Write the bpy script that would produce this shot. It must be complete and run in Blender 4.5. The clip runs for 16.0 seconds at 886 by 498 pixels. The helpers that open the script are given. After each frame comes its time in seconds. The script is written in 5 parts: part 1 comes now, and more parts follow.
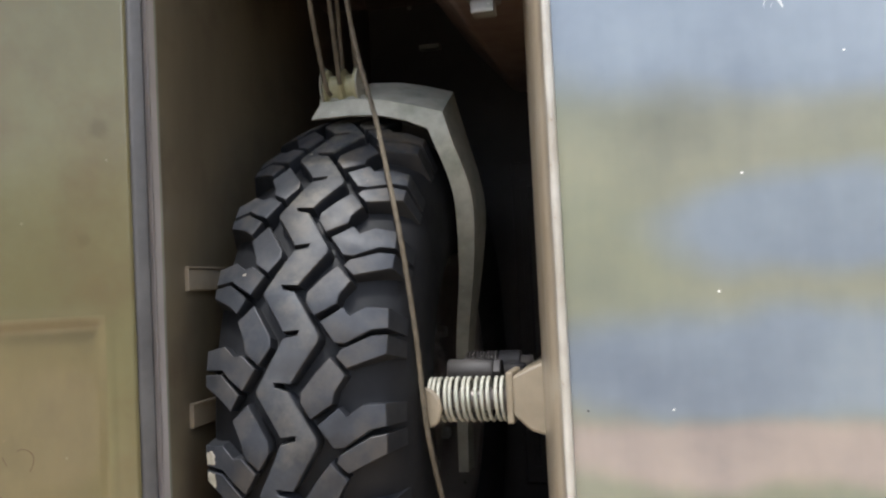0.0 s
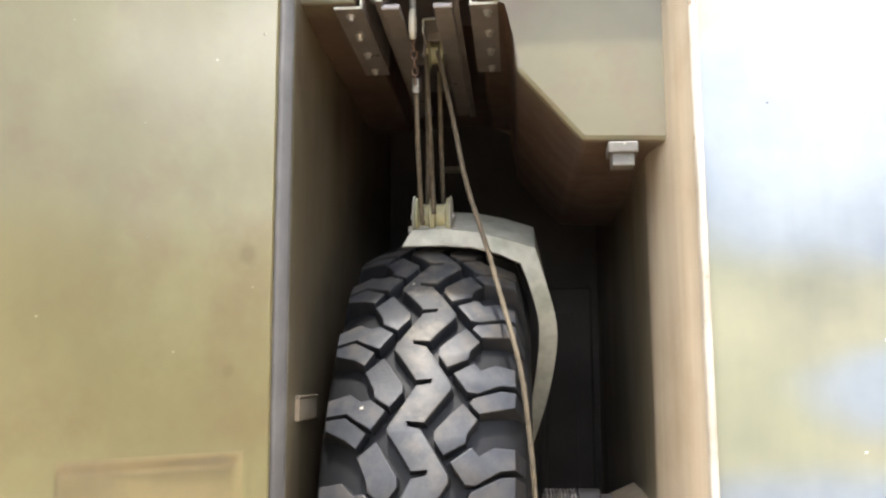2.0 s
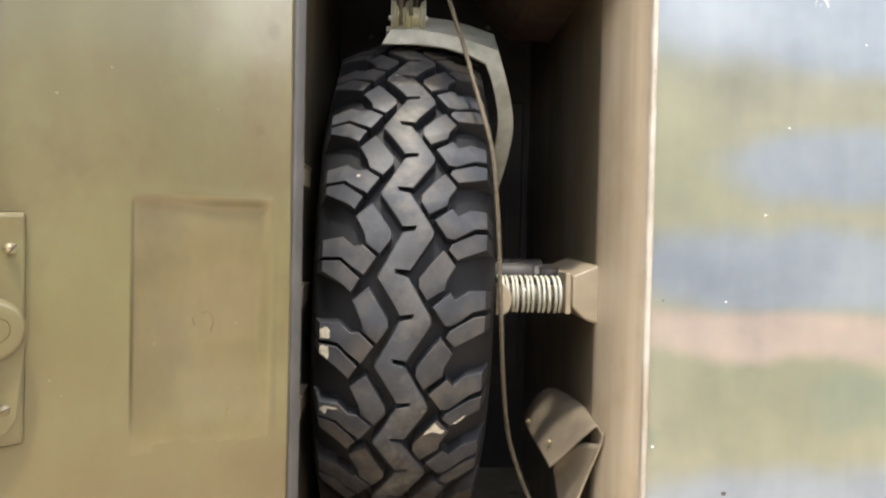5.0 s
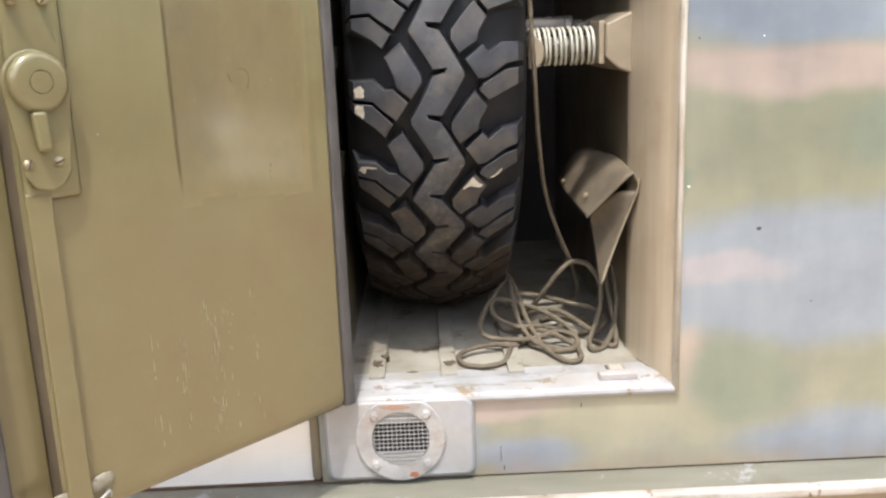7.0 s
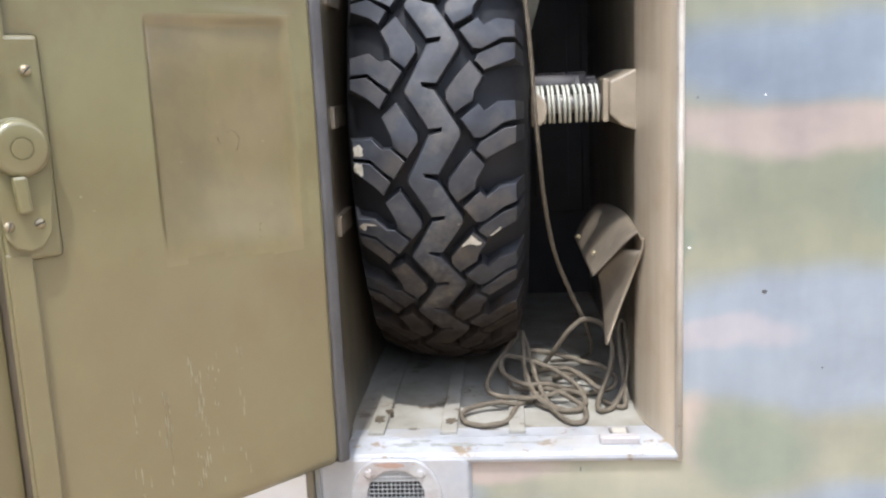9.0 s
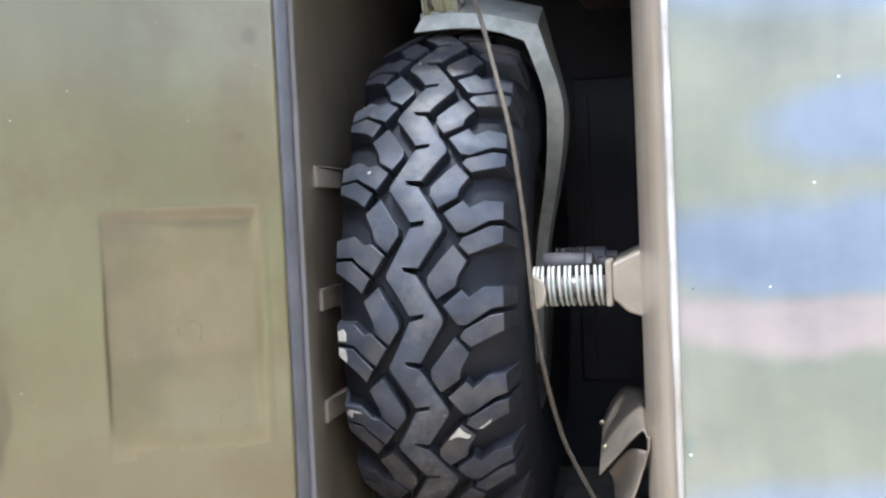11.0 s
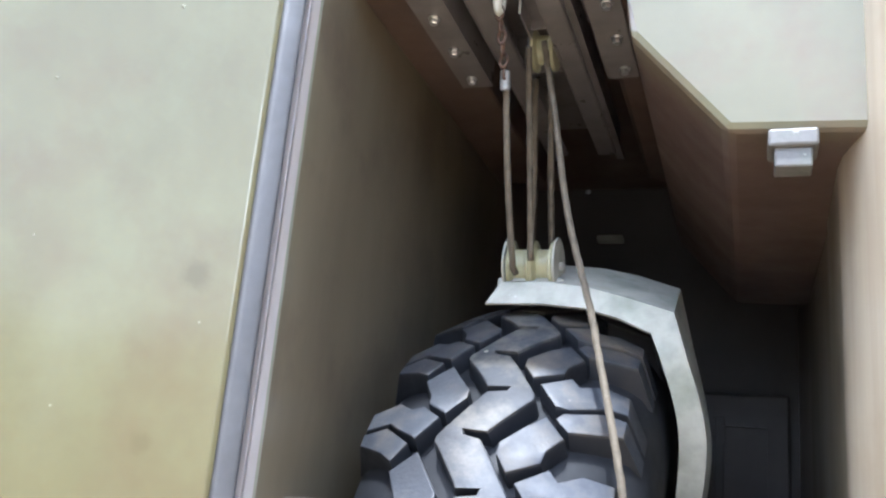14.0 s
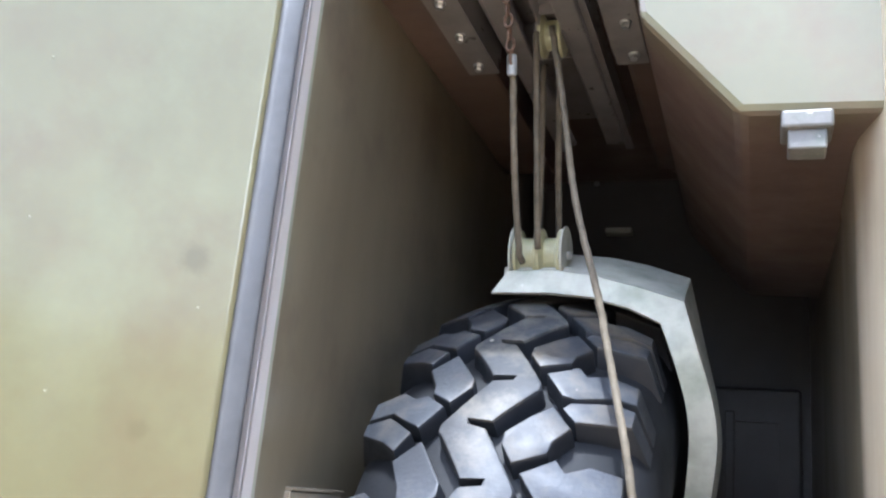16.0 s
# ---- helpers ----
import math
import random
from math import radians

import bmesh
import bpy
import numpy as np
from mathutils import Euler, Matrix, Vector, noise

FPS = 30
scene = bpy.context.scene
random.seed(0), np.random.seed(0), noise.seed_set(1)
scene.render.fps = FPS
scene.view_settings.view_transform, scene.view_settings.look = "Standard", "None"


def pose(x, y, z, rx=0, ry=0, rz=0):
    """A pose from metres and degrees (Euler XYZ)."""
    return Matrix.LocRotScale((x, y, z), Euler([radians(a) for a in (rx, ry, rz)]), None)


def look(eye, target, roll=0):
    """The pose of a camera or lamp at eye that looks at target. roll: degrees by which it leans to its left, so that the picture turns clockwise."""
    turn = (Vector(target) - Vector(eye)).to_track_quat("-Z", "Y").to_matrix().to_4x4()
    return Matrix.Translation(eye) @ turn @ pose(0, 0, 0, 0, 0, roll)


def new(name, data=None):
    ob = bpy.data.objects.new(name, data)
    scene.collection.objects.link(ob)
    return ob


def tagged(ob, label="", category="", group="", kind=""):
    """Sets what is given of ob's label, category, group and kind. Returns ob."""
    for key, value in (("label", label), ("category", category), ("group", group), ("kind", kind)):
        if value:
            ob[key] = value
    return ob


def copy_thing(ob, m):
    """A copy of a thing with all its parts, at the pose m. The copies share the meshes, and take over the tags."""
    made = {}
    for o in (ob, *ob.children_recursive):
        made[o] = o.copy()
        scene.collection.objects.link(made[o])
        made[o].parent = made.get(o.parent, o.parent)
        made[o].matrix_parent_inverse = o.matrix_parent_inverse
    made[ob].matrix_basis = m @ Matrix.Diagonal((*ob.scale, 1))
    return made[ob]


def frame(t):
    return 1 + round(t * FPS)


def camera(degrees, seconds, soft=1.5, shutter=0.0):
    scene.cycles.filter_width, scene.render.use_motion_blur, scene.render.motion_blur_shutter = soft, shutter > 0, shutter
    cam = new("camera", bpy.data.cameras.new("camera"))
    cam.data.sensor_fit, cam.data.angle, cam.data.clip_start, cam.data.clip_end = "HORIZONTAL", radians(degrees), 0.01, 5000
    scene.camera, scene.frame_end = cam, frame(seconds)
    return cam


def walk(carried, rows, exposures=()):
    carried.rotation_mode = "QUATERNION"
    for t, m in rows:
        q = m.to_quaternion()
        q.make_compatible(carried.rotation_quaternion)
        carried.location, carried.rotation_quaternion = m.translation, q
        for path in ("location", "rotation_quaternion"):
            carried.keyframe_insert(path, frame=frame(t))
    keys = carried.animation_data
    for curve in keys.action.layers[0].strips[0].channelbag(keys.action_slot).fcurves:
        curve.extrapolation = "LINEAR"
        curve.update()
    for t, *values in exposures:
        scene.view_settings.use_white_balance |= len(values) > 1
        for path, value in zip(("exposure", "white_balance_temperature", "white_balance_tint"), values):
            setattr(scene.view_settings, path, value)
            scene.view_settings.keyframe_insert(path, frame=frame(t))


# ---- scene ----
cam = camera(52.8, 16.0, soft=2.3)
METRES, EYE, TILT, LEAN, TURN = 2.35, 1.6, 0.0, 0.0, 13.0
ROWS = [
    (0.0, 0.0, 0.0, 0.0, 0.11, 2.36, 2.78),
    (0.5, -0.0766, 0.0333, 0.0001, -2.68, 2.99, 2.39),
    (1.0, -0.1124, 0.0529, 0.0037, -3.97, 3.35, 1.23),
    (1.5, -0.1237, 0.0379, 0.0221, -3.95, 5.57, 0.3),
    (2.0, -0.1707, 0.0072, 0.0329, -8.32, 8.3, 0.19),
    (2.5, -0.2377, -0.0475, 0.0499, -14.71, 9.44, 0.5),
    (3.0, -0.2585, -0.0828, 0.046, -16.08, 11.19, 0.42),
    (3.5, -0.2596, -0.0838, 0.0319, -15.82, 9.96, -0.25),
    (4.0, -0.2552, -0.0822, 0.0075, -15.28, 5.61, -0.67),
    (4.5, -0.2588, -0.0811, -0.0099, -15.49, 1.69, -1.01),
    (5.0, -0.2629, -0.0787, -0.0241, -15.77, -1.47, -1.25),
    (7.5, -0.2739, -0.0877, -0.0754, -14.07, -14.16, 2.95),
    (8.0, -0.2647, -0.089, -0.0785, -13.31, -13.99, 3.19),
    (10.5, -0.1022, -0.0925, -0.0187, -1.57, -3.93, 2.18),
    (11.0, -0.083, -0.0651, -0.0224, -0.03, -2.03, 2.56),
    (11.5, -0.0648, 0.0178, -0.0065, 0.82, 3.48, -0.07),
    (12.0, -0.0493, 0.0834, 0.0095, 2.38, 7.75, -2.12),
    (12.5, -0.0222, 0.1328, 0.0192, 6.52, 11.11, -3.02),
    (13.0, -0.0343, 0.17, 0.0257, 7.3, 13.42, -3.82),
    (13.5, -0.0649, 0.1942, 0.0247, 5.11, 15.29, -4.5),
    (14.0, -0.0689, 0.2037, 0.029, 5.25, 15.43, -5.01),
    (14.5, -0.0682, 0.2059, 0.03, 5.46, 15.47, -5.16),
    (15.0, -0.0676, 0.2077, 0.0299, 5.6, 15.54, -5.2),
    (15.5, -0.0677, 0.2104, 0.0288, 5.68, 15.45, -5.24),
    (16.0, -0.0676, 0.2136, 0.0259, 5.78, 15.27, -5.23),
]
EXPOSURES = [(0.0, 1.35, 6100, 9), (0.5, 1.72, 6100, 9), (1.0, 2.40, 6250, 9), (1.5, 2.42, 6450, 9), (3.0, 1.95, 6600, 10), (4.0, 1.72, 6700, 10), (5.0, 1.85, 6700, 9), (8.0, 1.74, 6200, 12), (10.5, 1.95, 5350, 10), (12.0, 2.18, 5200, 12), (14.0, 2.74, 5300, 9), (16.0, 2.76, 5300, 9)]
walk(cam, [(t, pose(0, 0, EYE, TILT, LEAN, TURN) @ pose(METRES * x, METRES * y, METRES * z, 90 + pitch, roll, yaw)) for t, x, y, z, yaw, pitch, roll in ROWS], EXPOSURES)

# ---- world and light ----
world = bpy.data.worlds.new("world")
scene.world = world
world.use_nodes = True
wn = world.node_tree
sky = wn.nodes.new("ShaderNodeTexSky")
sky.sky_type = "NISHITA"
sky.sun_disc = False
sky.sun_elevation, sky.sun_rotation = radians(68), radians(183)
sky.air_density, sky.dust_density, sky.ozone_density = 1.0, 3.0, 1.5
cloud_co = wn.nodes.new("ShaderNodeTexCoord")
cloud_map = wn.nodes.new("ShaderNodeMapping")
cloud_map.inputs["Scale"].default_value = (1.0, 1.0, 1.6)
cloud_map.inputs["Location"].default_value = (0.35, 0.2, 0.1)
wn.links.new(cloud_co.outputs["Generated"], cloud_map.inputs[0])
clouds = wn.nodes.new("ShaderNodeTexNoise")
clouds.inputs["Scale"].default_value, clouds.inputs["Detail"].default_value, clouds.inputs["Roughness"].default_value = 2.6, 5.0, 0.55
wn.links.new(cloud_map.outputs[0], clouds.inputs["Vector"])
cover = wn.nodes.new("ShaderNodeMapRange")
cover.inputs["From Min"].default_value, cover.inputs["From Max"].default_value = 0.52, 0.68
wn.links.new(clouds.outputs[0], cover.inputs[0])
veil = wn.nodes.new("ShaderNodeMix")
veil.data_type = "RGBA"
veil.inputs[7].default_value = (31.0, 31.2, 31.6, 1)
wn.links.new(cover.outputs[0], veil.inputs[0])
wn.links.new(sky.outputs[0], veil.inputs[6])
wn.links.new(veil.outputs[2], wn.nodes["Background"].inputs[0])
wn.nodes["Background"].inputs[1].default_value = 0.115
sun = new("sun", bpy.data.lights.new("sun", "SUN"))
sun.data.energy, sun.data.angle, sun.data.color = 1.7, radians(2), (1.0, 0.95, 0.88)
sun.matrix_world = look((-0.02, -0.36, 0.93), (0, 0, 0))


# ---- materials ----
def nodes_of(name):
    m = bpy.data.materials.new(name)
    m.use_nodes = True
    return m, m.node_tree, m.node_tree.nodes["Principled BSDF"]


def noise_tex(nt, scale, detail=4.0, rough=0.55, stretch=None, source="Object"):
    if source == "World":
        out = nt.nodes.new("ShaderNodeNewGeometry").outputs["Position"]
    else:
        out = nt.nodes.new("ShaderNodeTexCoord").outputs[source]
    if stretch:
        mp = nt.nodes.new("ShaderNodeMapping")
        mp.inputs["Scale"].default_value = stretch
        nt.links.new(out, mp.inputs[0])
        out = mp.outputs[0]
    n = nt.nodes.new("ShaderNodeTexNoise")
    n.inputs["Scale"].default_value, n.inputs["Detail"].default_value, n.inputs["Roughness"].default_value = scale, detail, rough
    nt.links.new(out, n.inputs["Vector"])
    return n


def ramp(nt, source, stops):
    r = nt.nodes.new("ShaderNodeValToRGB")
    r.color_ramp.elements[0].position, r.color_ramp.elements[0].color = stops[0][0], (*stops[0][1], 1)
    r.color_ramp.elements[1].position, r.color_ramp.elements[1].color = stops[-1][0], (*stops[-1][1], 1)
    for p, c in stops[1:-1]:
        e = r.color_ramp.elements.new(p)
        e.color = (*c, 1)
    nt.links.new(source, r.inputs[0])
    return r.outputs[0]


def mix(nt, factor, a, b, blend="MIX"):
    n = nt.nodes.new("ShaderNodeMix")
    n.data_type, n.blend_type = "RGBA", blend
    for socket, value in ((n.inputs[0], factor), (n.inputs[6], a), (n.inputs[7], b)):
        if isinstance(value, (int, float)):
            socket.default_value = value
        elif isinstance(value, tuple):
            socket.default_value = (*value, 1)
        else:
            nt.links.new(value, socket)
    return n.outputs[2]


def math_node(nt, op, a, b=0.0, c=None):
    n = nt.nodes.new("ShaderNodeMath")
    n.operation = op
    for i, value in enumerate((a, b, c)):
        if value is None:
            continue
        if isinstance(value, (int, float)):
            n.inputs[i].default_value = value
        else:
            nt.links.new(value, n.inputs[i])
    return n.outputs[0]


def bump(nt, bsdf, source, strength, distance):
    b = nt.nodes.new("ShaderNodeBump")
    b.inputs["Strength"].default_value, b.inputs["Distance"].default_value = strength, distance
    nt.links.new(source, b.inputs["Height"])
    nt.links.new(b.outputs[0], bsdf.inputs["Normal"])


def surface(name, dark, light, scale=6.0, rough=(0.4, 0.6), metal=0.0, grain=200.0, relief=0.15, depth=0.001, stretch=None, wear=None, per_object=0.0, coat=0.0, stains=None, waves=0.0, dust=None, source="Object", gloss=0.18, mud_shade=False):
    """A two-scale surface: broad blotches between two tones, fine grain in the relief, worn specks, stains and settled dust if given."""
    m, nt, b = nodes_of(name)
    big = noise_tex(nt, scale, 5.0, 0.6, stretch, source)
    fine = noise_tex(nt, grain, 3.0, 0.6, None, source)
    col = ramp(nt, big.outputs[0], [(0.3, dark), (0.7, light)])
    if stains:
        colour, scale_s, amount = stains
        st = noise_tex(nt, scale_s, 4.0, 0.6, None, source)
        f = ramp(nt, st.outputs[0], [(0.50, (0, 0, 0)), (0.72, (amount,) * 3)])
        col = mix(nt, f, col, colour)
    if per_object:
        info = nt.nodes.new("ShaderNodeObjectInfo")
        hsv = nt.nodes.new("ShaderNodeHueSaturation")
        val = math_node(nt, "MULTIPLY_ADD", info.outputs["Random"], per_object, 1.0 - per_object / 2)
        nt.links.new(val, hsv.inputs["Value"])
        nt.links.new(col, hsv.inputs["Color"])
        col = hsv.outputs[0]
    if wear:
        colour, scale_w, amount = wear
        spots = noise_tex(nt, scale_w, 6.0, 0.7, None, source)
        f = ramp(nt, spots.outputs[0], [(1 - amount, (0, 0, 0)), (1 - amount + 0.04, (1, 1, 1))])
        col = mix(nt, f, col, colour)
    if dust:
        colour, scale_d, lo, hi, amount = dust
        dn = noise_tex(nt, scale_d, 6.0, 0.7, None, source)
        f = ramp(nt, dn.outputs[0], [(lo, (0, 0, 0)), (hi, (amount,) * 3)])
        if source == "World":
            sep = nt.nodes.new("ShaderNodeSeparateXYZ")
            nt.links.new(nt.nodes.new("ShaderNodeNewGeometry").outputs["Position"], sep.inputs[0])
            crown = math_node(nt, "MULTIPLY_ADD", sep.outputs["Z"], 4.0, -5.9)
            mud = math_node(nt, "MULTIPLY_ADD", sep.outputs["Z"], -2.9, 4.55)
            settled = math_node(nt, "MINIMUM", math_node(nt, "MAXIMUM", math_node(nt, "MAXIMUM", crown, mud), 0.75), 1.6)
            f = math_node(nt, "MULTIPLY", f, settled)
        col = mix(nt, f, col, colour)
    rn = noise_tex(nt, scale * 2.3, 4.0, 0.6, stretch, source)
    r = ramp(nt, rn.outputs[0], [(0.25, (rough[0],) * 3), (0.75, (rough[1],) * 3)])
    if mud_shade:
        # mud tone low on the tread, with the shade there put into its colour
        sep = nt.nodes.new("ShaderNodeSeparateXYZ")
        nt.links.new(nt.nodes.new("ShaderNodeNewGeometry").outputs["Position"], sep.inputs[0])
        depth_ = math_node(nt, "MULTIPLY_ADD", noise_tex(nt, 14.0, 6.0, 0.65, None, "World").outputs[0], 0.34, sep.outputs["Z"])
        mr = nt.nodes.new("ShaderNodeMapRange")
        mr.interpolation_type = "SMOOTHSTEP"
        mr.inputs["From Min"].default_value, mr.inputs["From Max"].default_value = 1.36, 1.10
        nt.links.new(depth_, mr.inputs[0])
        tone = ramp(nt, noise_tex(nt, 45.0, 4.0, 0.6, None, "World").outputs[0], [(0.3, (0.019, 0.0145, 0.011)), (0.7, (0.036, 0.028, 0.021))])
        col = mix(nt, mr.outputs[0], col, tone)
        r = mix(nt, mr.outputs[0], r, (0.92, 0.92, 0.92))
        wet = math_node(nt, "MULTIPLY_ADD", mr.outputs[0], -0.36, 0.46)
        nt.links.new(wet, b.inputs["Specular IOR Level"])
    nt.links.new(col, b.inputs["Base Color"])
    nt.links.new(r, b.inputs["Roughness"])
    b.inputs["Metallic"].default_value = metal
    if coat:
        b.inputs["Coat Weight"].default_value, b.inputs["Coat Roughness"].default_value = coat, gloss
    height = fine.outputs[0]
    if waves:
        wv = noise_tex(nt, 4.0, 2.0, 0.5, stretch)
        height = math_node(nt, "MULTIPLY_ADD", wv.outputs[0], waves, height)
    bump(nt, b, height, relief, depth)
    return m


# soft sprayed patches of the camouflage: tone, centre x, centre z, half width, half height
PATCHES = [
    ("blue", 0.30, 2.02, 0.62, 0.20), ("blue", 0.22, 1.655, 0.20, 0.068), ("blue", 0.15, 1.475, 0.42, 0.072),
    ("blue", 0.22, 0.985, 0.52, 0.135), ("blue", 0.24, 0.655, 0.22, 0.06), ("blue", -0.40, 0.645, 0.10, 0.035),
    ("blue", 0.175, 2.39, 0.115, 0.095), ("blue", -0.53, 2.52, 0.16, 0.05),
    ("blue", -0.645, 0.70, 0.17, 0.10), ("pink", 0.10, 1.362, 0.32, 0.042), ("faint", -0.05, 1.0, 0.12, 0.03), ("pink", 0.24, 2.27, 0.20, 0.035),
    ("pink", -0.44, 0.745, 0.10, 0.03), ("pink", -0.075, 0.81, 0.035, 0.07),
    ("green", 0.27, 1.245, 0.10, 0.06), ("green", 0.015, 0.785, 0.105, 0.085), ("green", -0.12, 1.17, 0.04, 0.03),
]
TONES = {"blue": (0.200, 0.236, 0.270), "pink": (0.310, 0.262, 0.228), "faint": (0.262, 0.262, 0.280), "green": (0.165, 0.195, 0.145)}


def camouflage(name):
    m, nt, b = nodes_of(name)
    co = nt.nodes.new("ShaderNodeTexCoord")
    wob = noise_tex(nt, 5.0, 3.0, 0.5)
    sub = nt.nodes.new("ShaderNodeVectorMath")
    sub.operation = "SUBTRACT"
    nt.links.new(wob.outputs["Color"], sub.inputs[0])
    sub.inputs[1].default_value = (0.5, 0.5, 0.5)
    mad = nt.nodes.new("ShaderNodeVectorMath")
    mad.operation = "MULTIPLY_ADD"
    nt.links.new(sub.outputs[0], mad.inputs[0])
    mad.inputs[1].default_value = (0.13, 0.0, 0.075)
    nt.links.new(co.outputs["Object"], mad.inputs[2])
    big = noise_tex(nt, 2.2, 3.0, 0.5)
    col = ramp(nt, big.outputs[0], [(0.35, (0.190, 0.200, 0.140)), (0.65, (0.272, 0.266, 0.198))])
    for tone, cx, cz, rx, rz in PATCHES:
        off = nt.nodes.new("ShaderNodeVectorMath")
        off.operation = "MULTIPLY_ADD"
        nt.links.new(mad.outputs[0], off.inputs[0])
        off.inputs[1].default_value = (1 / rx, 0, 1 / rz)
        off.inputs[2].default_value = (-cx / rx, 0, -cz / rz)
        ln = nt.nodes.new("ShaderNodeVectorMath")
        ln.operation = "LENGTH"
        nt.links.new(off.outputs[0], ln.inputs[0])
        mr = nt.nodes.new("ShaderNodeMapRange")
        mr.interpolation_type = "SMOOTHSTEP"
        mr.inputs["From Min"].default_value, mr.inputs["From Max"].default_value = 1 + min(0.030 / rz, 0.38), 1 - min(0.030 / rz, 0.38)
        nt.links.new(ln.outputs["Value"], mr.inputs[0])
        col = mix(nt, mr.outputs[0], col, TONES[tone])
    # grime and fine streaks
    grime = noise_tex(nt, 9.0, 3.0, 0.5, (1.4, 1.0, 0.6))
    f = ramp(nt, grime.outputs[0], [(0.15, (0.74, 0.75, 0.78)), (0.85, (1.08, 1.06, 1.03))])
    col = mix(nt, 1.0, col, f, "MULTIPLY")
    # cloud reflections and haze put into the colour: broad soft clouds, faint upright streaks
    cloud_gleam = ramp(nt, noise_tex(nt, 3.4, 4.0, 0.6, (1.0, 1.0, 1.5)).outputs[0], [(0.15, (0.64, 0.66, 0.71)), (0.5, (0.97, 0.97, 0.97)), (0.85, (1.20, 1.16, 1.10))])
    col = mix(nt, 1.0, col, cloud_gleam, "MULTIPLY")
    streak = ramp(nt, noise_tex(nt, 26.0, 3.0, 0.6, (1.0, 1.0, 0.06)).outputs[0], [(0.35, (0.975, 0.975, 0.98)), (0.65, (1.012, 1.012, 1.01))])
    col = mix(nt, 1.0, col, streak, "MULTIPLY")
    # dirt splashed along the lower edge
    sep = nt.nodes.new("ShaderNodeSeparateXYZ")
    nt.links.new(co.outputs["Object"], sep.inputs[0])
    low = nt.nodes.new("ShaderNodeMapRange")
    low.inputs["From Min"].default_value, low.inputs["From Max"].default_value = 0.665, 0.612
    nt.links.new(sep.outputs["Z"], low.inputs[0])
    splash = ramp(nt, noise_tex(nt, 14.0, 5.0, 0.65).outputs[0], [(0.30, (0.15,) * 3), (0.65, (0.75,) * 3)])
    col = mix(nt, math_node(nt, "MULTIPLY", low.outputs[0], splash), col, (0.215, 0.158, 0.108))
    nt.links.new(col, b.inputs["Base Color"])
    b.inputs["Coat Weight"].default_value, b.inputs["Coat Roughness"].default_value = 1.0, 0.14
    b.inputs["Roughness"].default_value = 0.36
    wave = noise_tex(nt, 3.0, 2.0, 0.5)
    bump(nt, b, wave.outputs[0], 0.5, 0.02)
    return m


camo = camouflage("camouflage_paint")
olive = surface("olive_paint", (0.106, 0.092, 0.040), (0.148, 0.131, 0.061), 3.2, (0.26, 0.44), grain=90, relief=0.10, depth=0.0008, stretch=(1, 1, 0.55), wear=((0.28, 0.245, 0.165), 20.0, 0.285), coat=0.7, stains=((0.104, 0.072, 0.032), 6.0, 0.65), waves=6.0, dust=((0.155, 0.150, 0.074), 3.4, 0.48, 0.68, 0.5), gloss=0.13)
olive.node_tree.nodes["Principled BSDF"].inputs["Specular IOR Level"].default_value = 0.35
# one brown-olive paint twice: lit for the jamb, shaded for the walls behind
lit_jamb_paint = surface("lit_jamb_paint", (0.318, 0.258, 0.178), (0.44, 0.372, 0.272), 24.0, (0.28, 0.45), grain=120, relief=0.12, depth=0.001, stretch=(1, 1, 0.045), wear=((0.38, 0.32, 0.23), 30.0, 0.27), coat=0.8, stains=((0.255, 0.180, 0.098), 8.0, 0.4), waves=2.0)
inner_shaded = surface("shaded_compartment_paint", (0.088, 0.072, 0.044), (0.140, 0.116, 0.072), 4.0, (0.34, 0.5), grain=120, relief=0.12, depth=0.001, stretch=(1, 1, 0.3), wear=((0.28, 0.24, 0.18), 30.0, 0.26), coat=0.35, stains=((0.066, 0.048, 0.032), 7.0, 0.7), waves=4.0)
housing_paint = surface("housing_paint", (0.094, 0.085, 0.046), (0.126, 0.114, 0.064), 4.0, (0.30, 0.45), grain=120, relief=0.10, depth=0.001, wear=((0.32, 0.29, 0.22), 30.0, 0.25), coat=0.3, stains=((0.105, 0.062, 0.040), 6.0, 0.7), waves=4.0)
tan_paint = surface("tan_paint", (0.185, 0.152, 0.104), (0.26, 0.218, 0.155), 14.0, (0.35, 0.55), grain=150, relief=0.15, wear=((0.16, 0.11, 0.07), 26.0, 0.28), coat=0.2)
# worn paint, made paler for the sky's gleam on the rounded lip
lip_paint = surface("worn_pale_gleam_paint", (0.31, 0.28, 0.225), (0.47, 0.445, 0.39), 9.0, (0.3, 0.5), grain=150, relief=0.15, wear=((0.19, 0.135, 0.08), 24.0, 0.36), stains=((0.26, 0.22, 0.165), 6.0, 0.7), coat=0.4)
floor_paint = surface("dusty_floor_paint", (0.165, 0.152, 0.118), (0.285, 0.275, 0.235), 7.0, (0.5, 0.75), grain=110, relief=0.3, depth=0.0015, wear=((0.105, 0.082, 0.055), 10.0, 0.41), stains=((0.13, 0.105, 0.075), 5.0, 0.7))
rubber = surface("tyre_rubber", (0.0175, 0.020, 0.025), (0.033, 0.037, 0.0445), 26.0, (0.46, 0.62), grain=220, relief=0.35, depth=0.0014, wear=((0.105, 0.098, 0.088), 40.0, 0.31), per_object=0.35, dust=((0.078, 0.062, 0.041), 13.0, 0.46, 0.66, 0.55), waves=1.2, source="World", stains=((0.042, 0.037, 0.032), 3.0, 0.4), mud_shade=True)
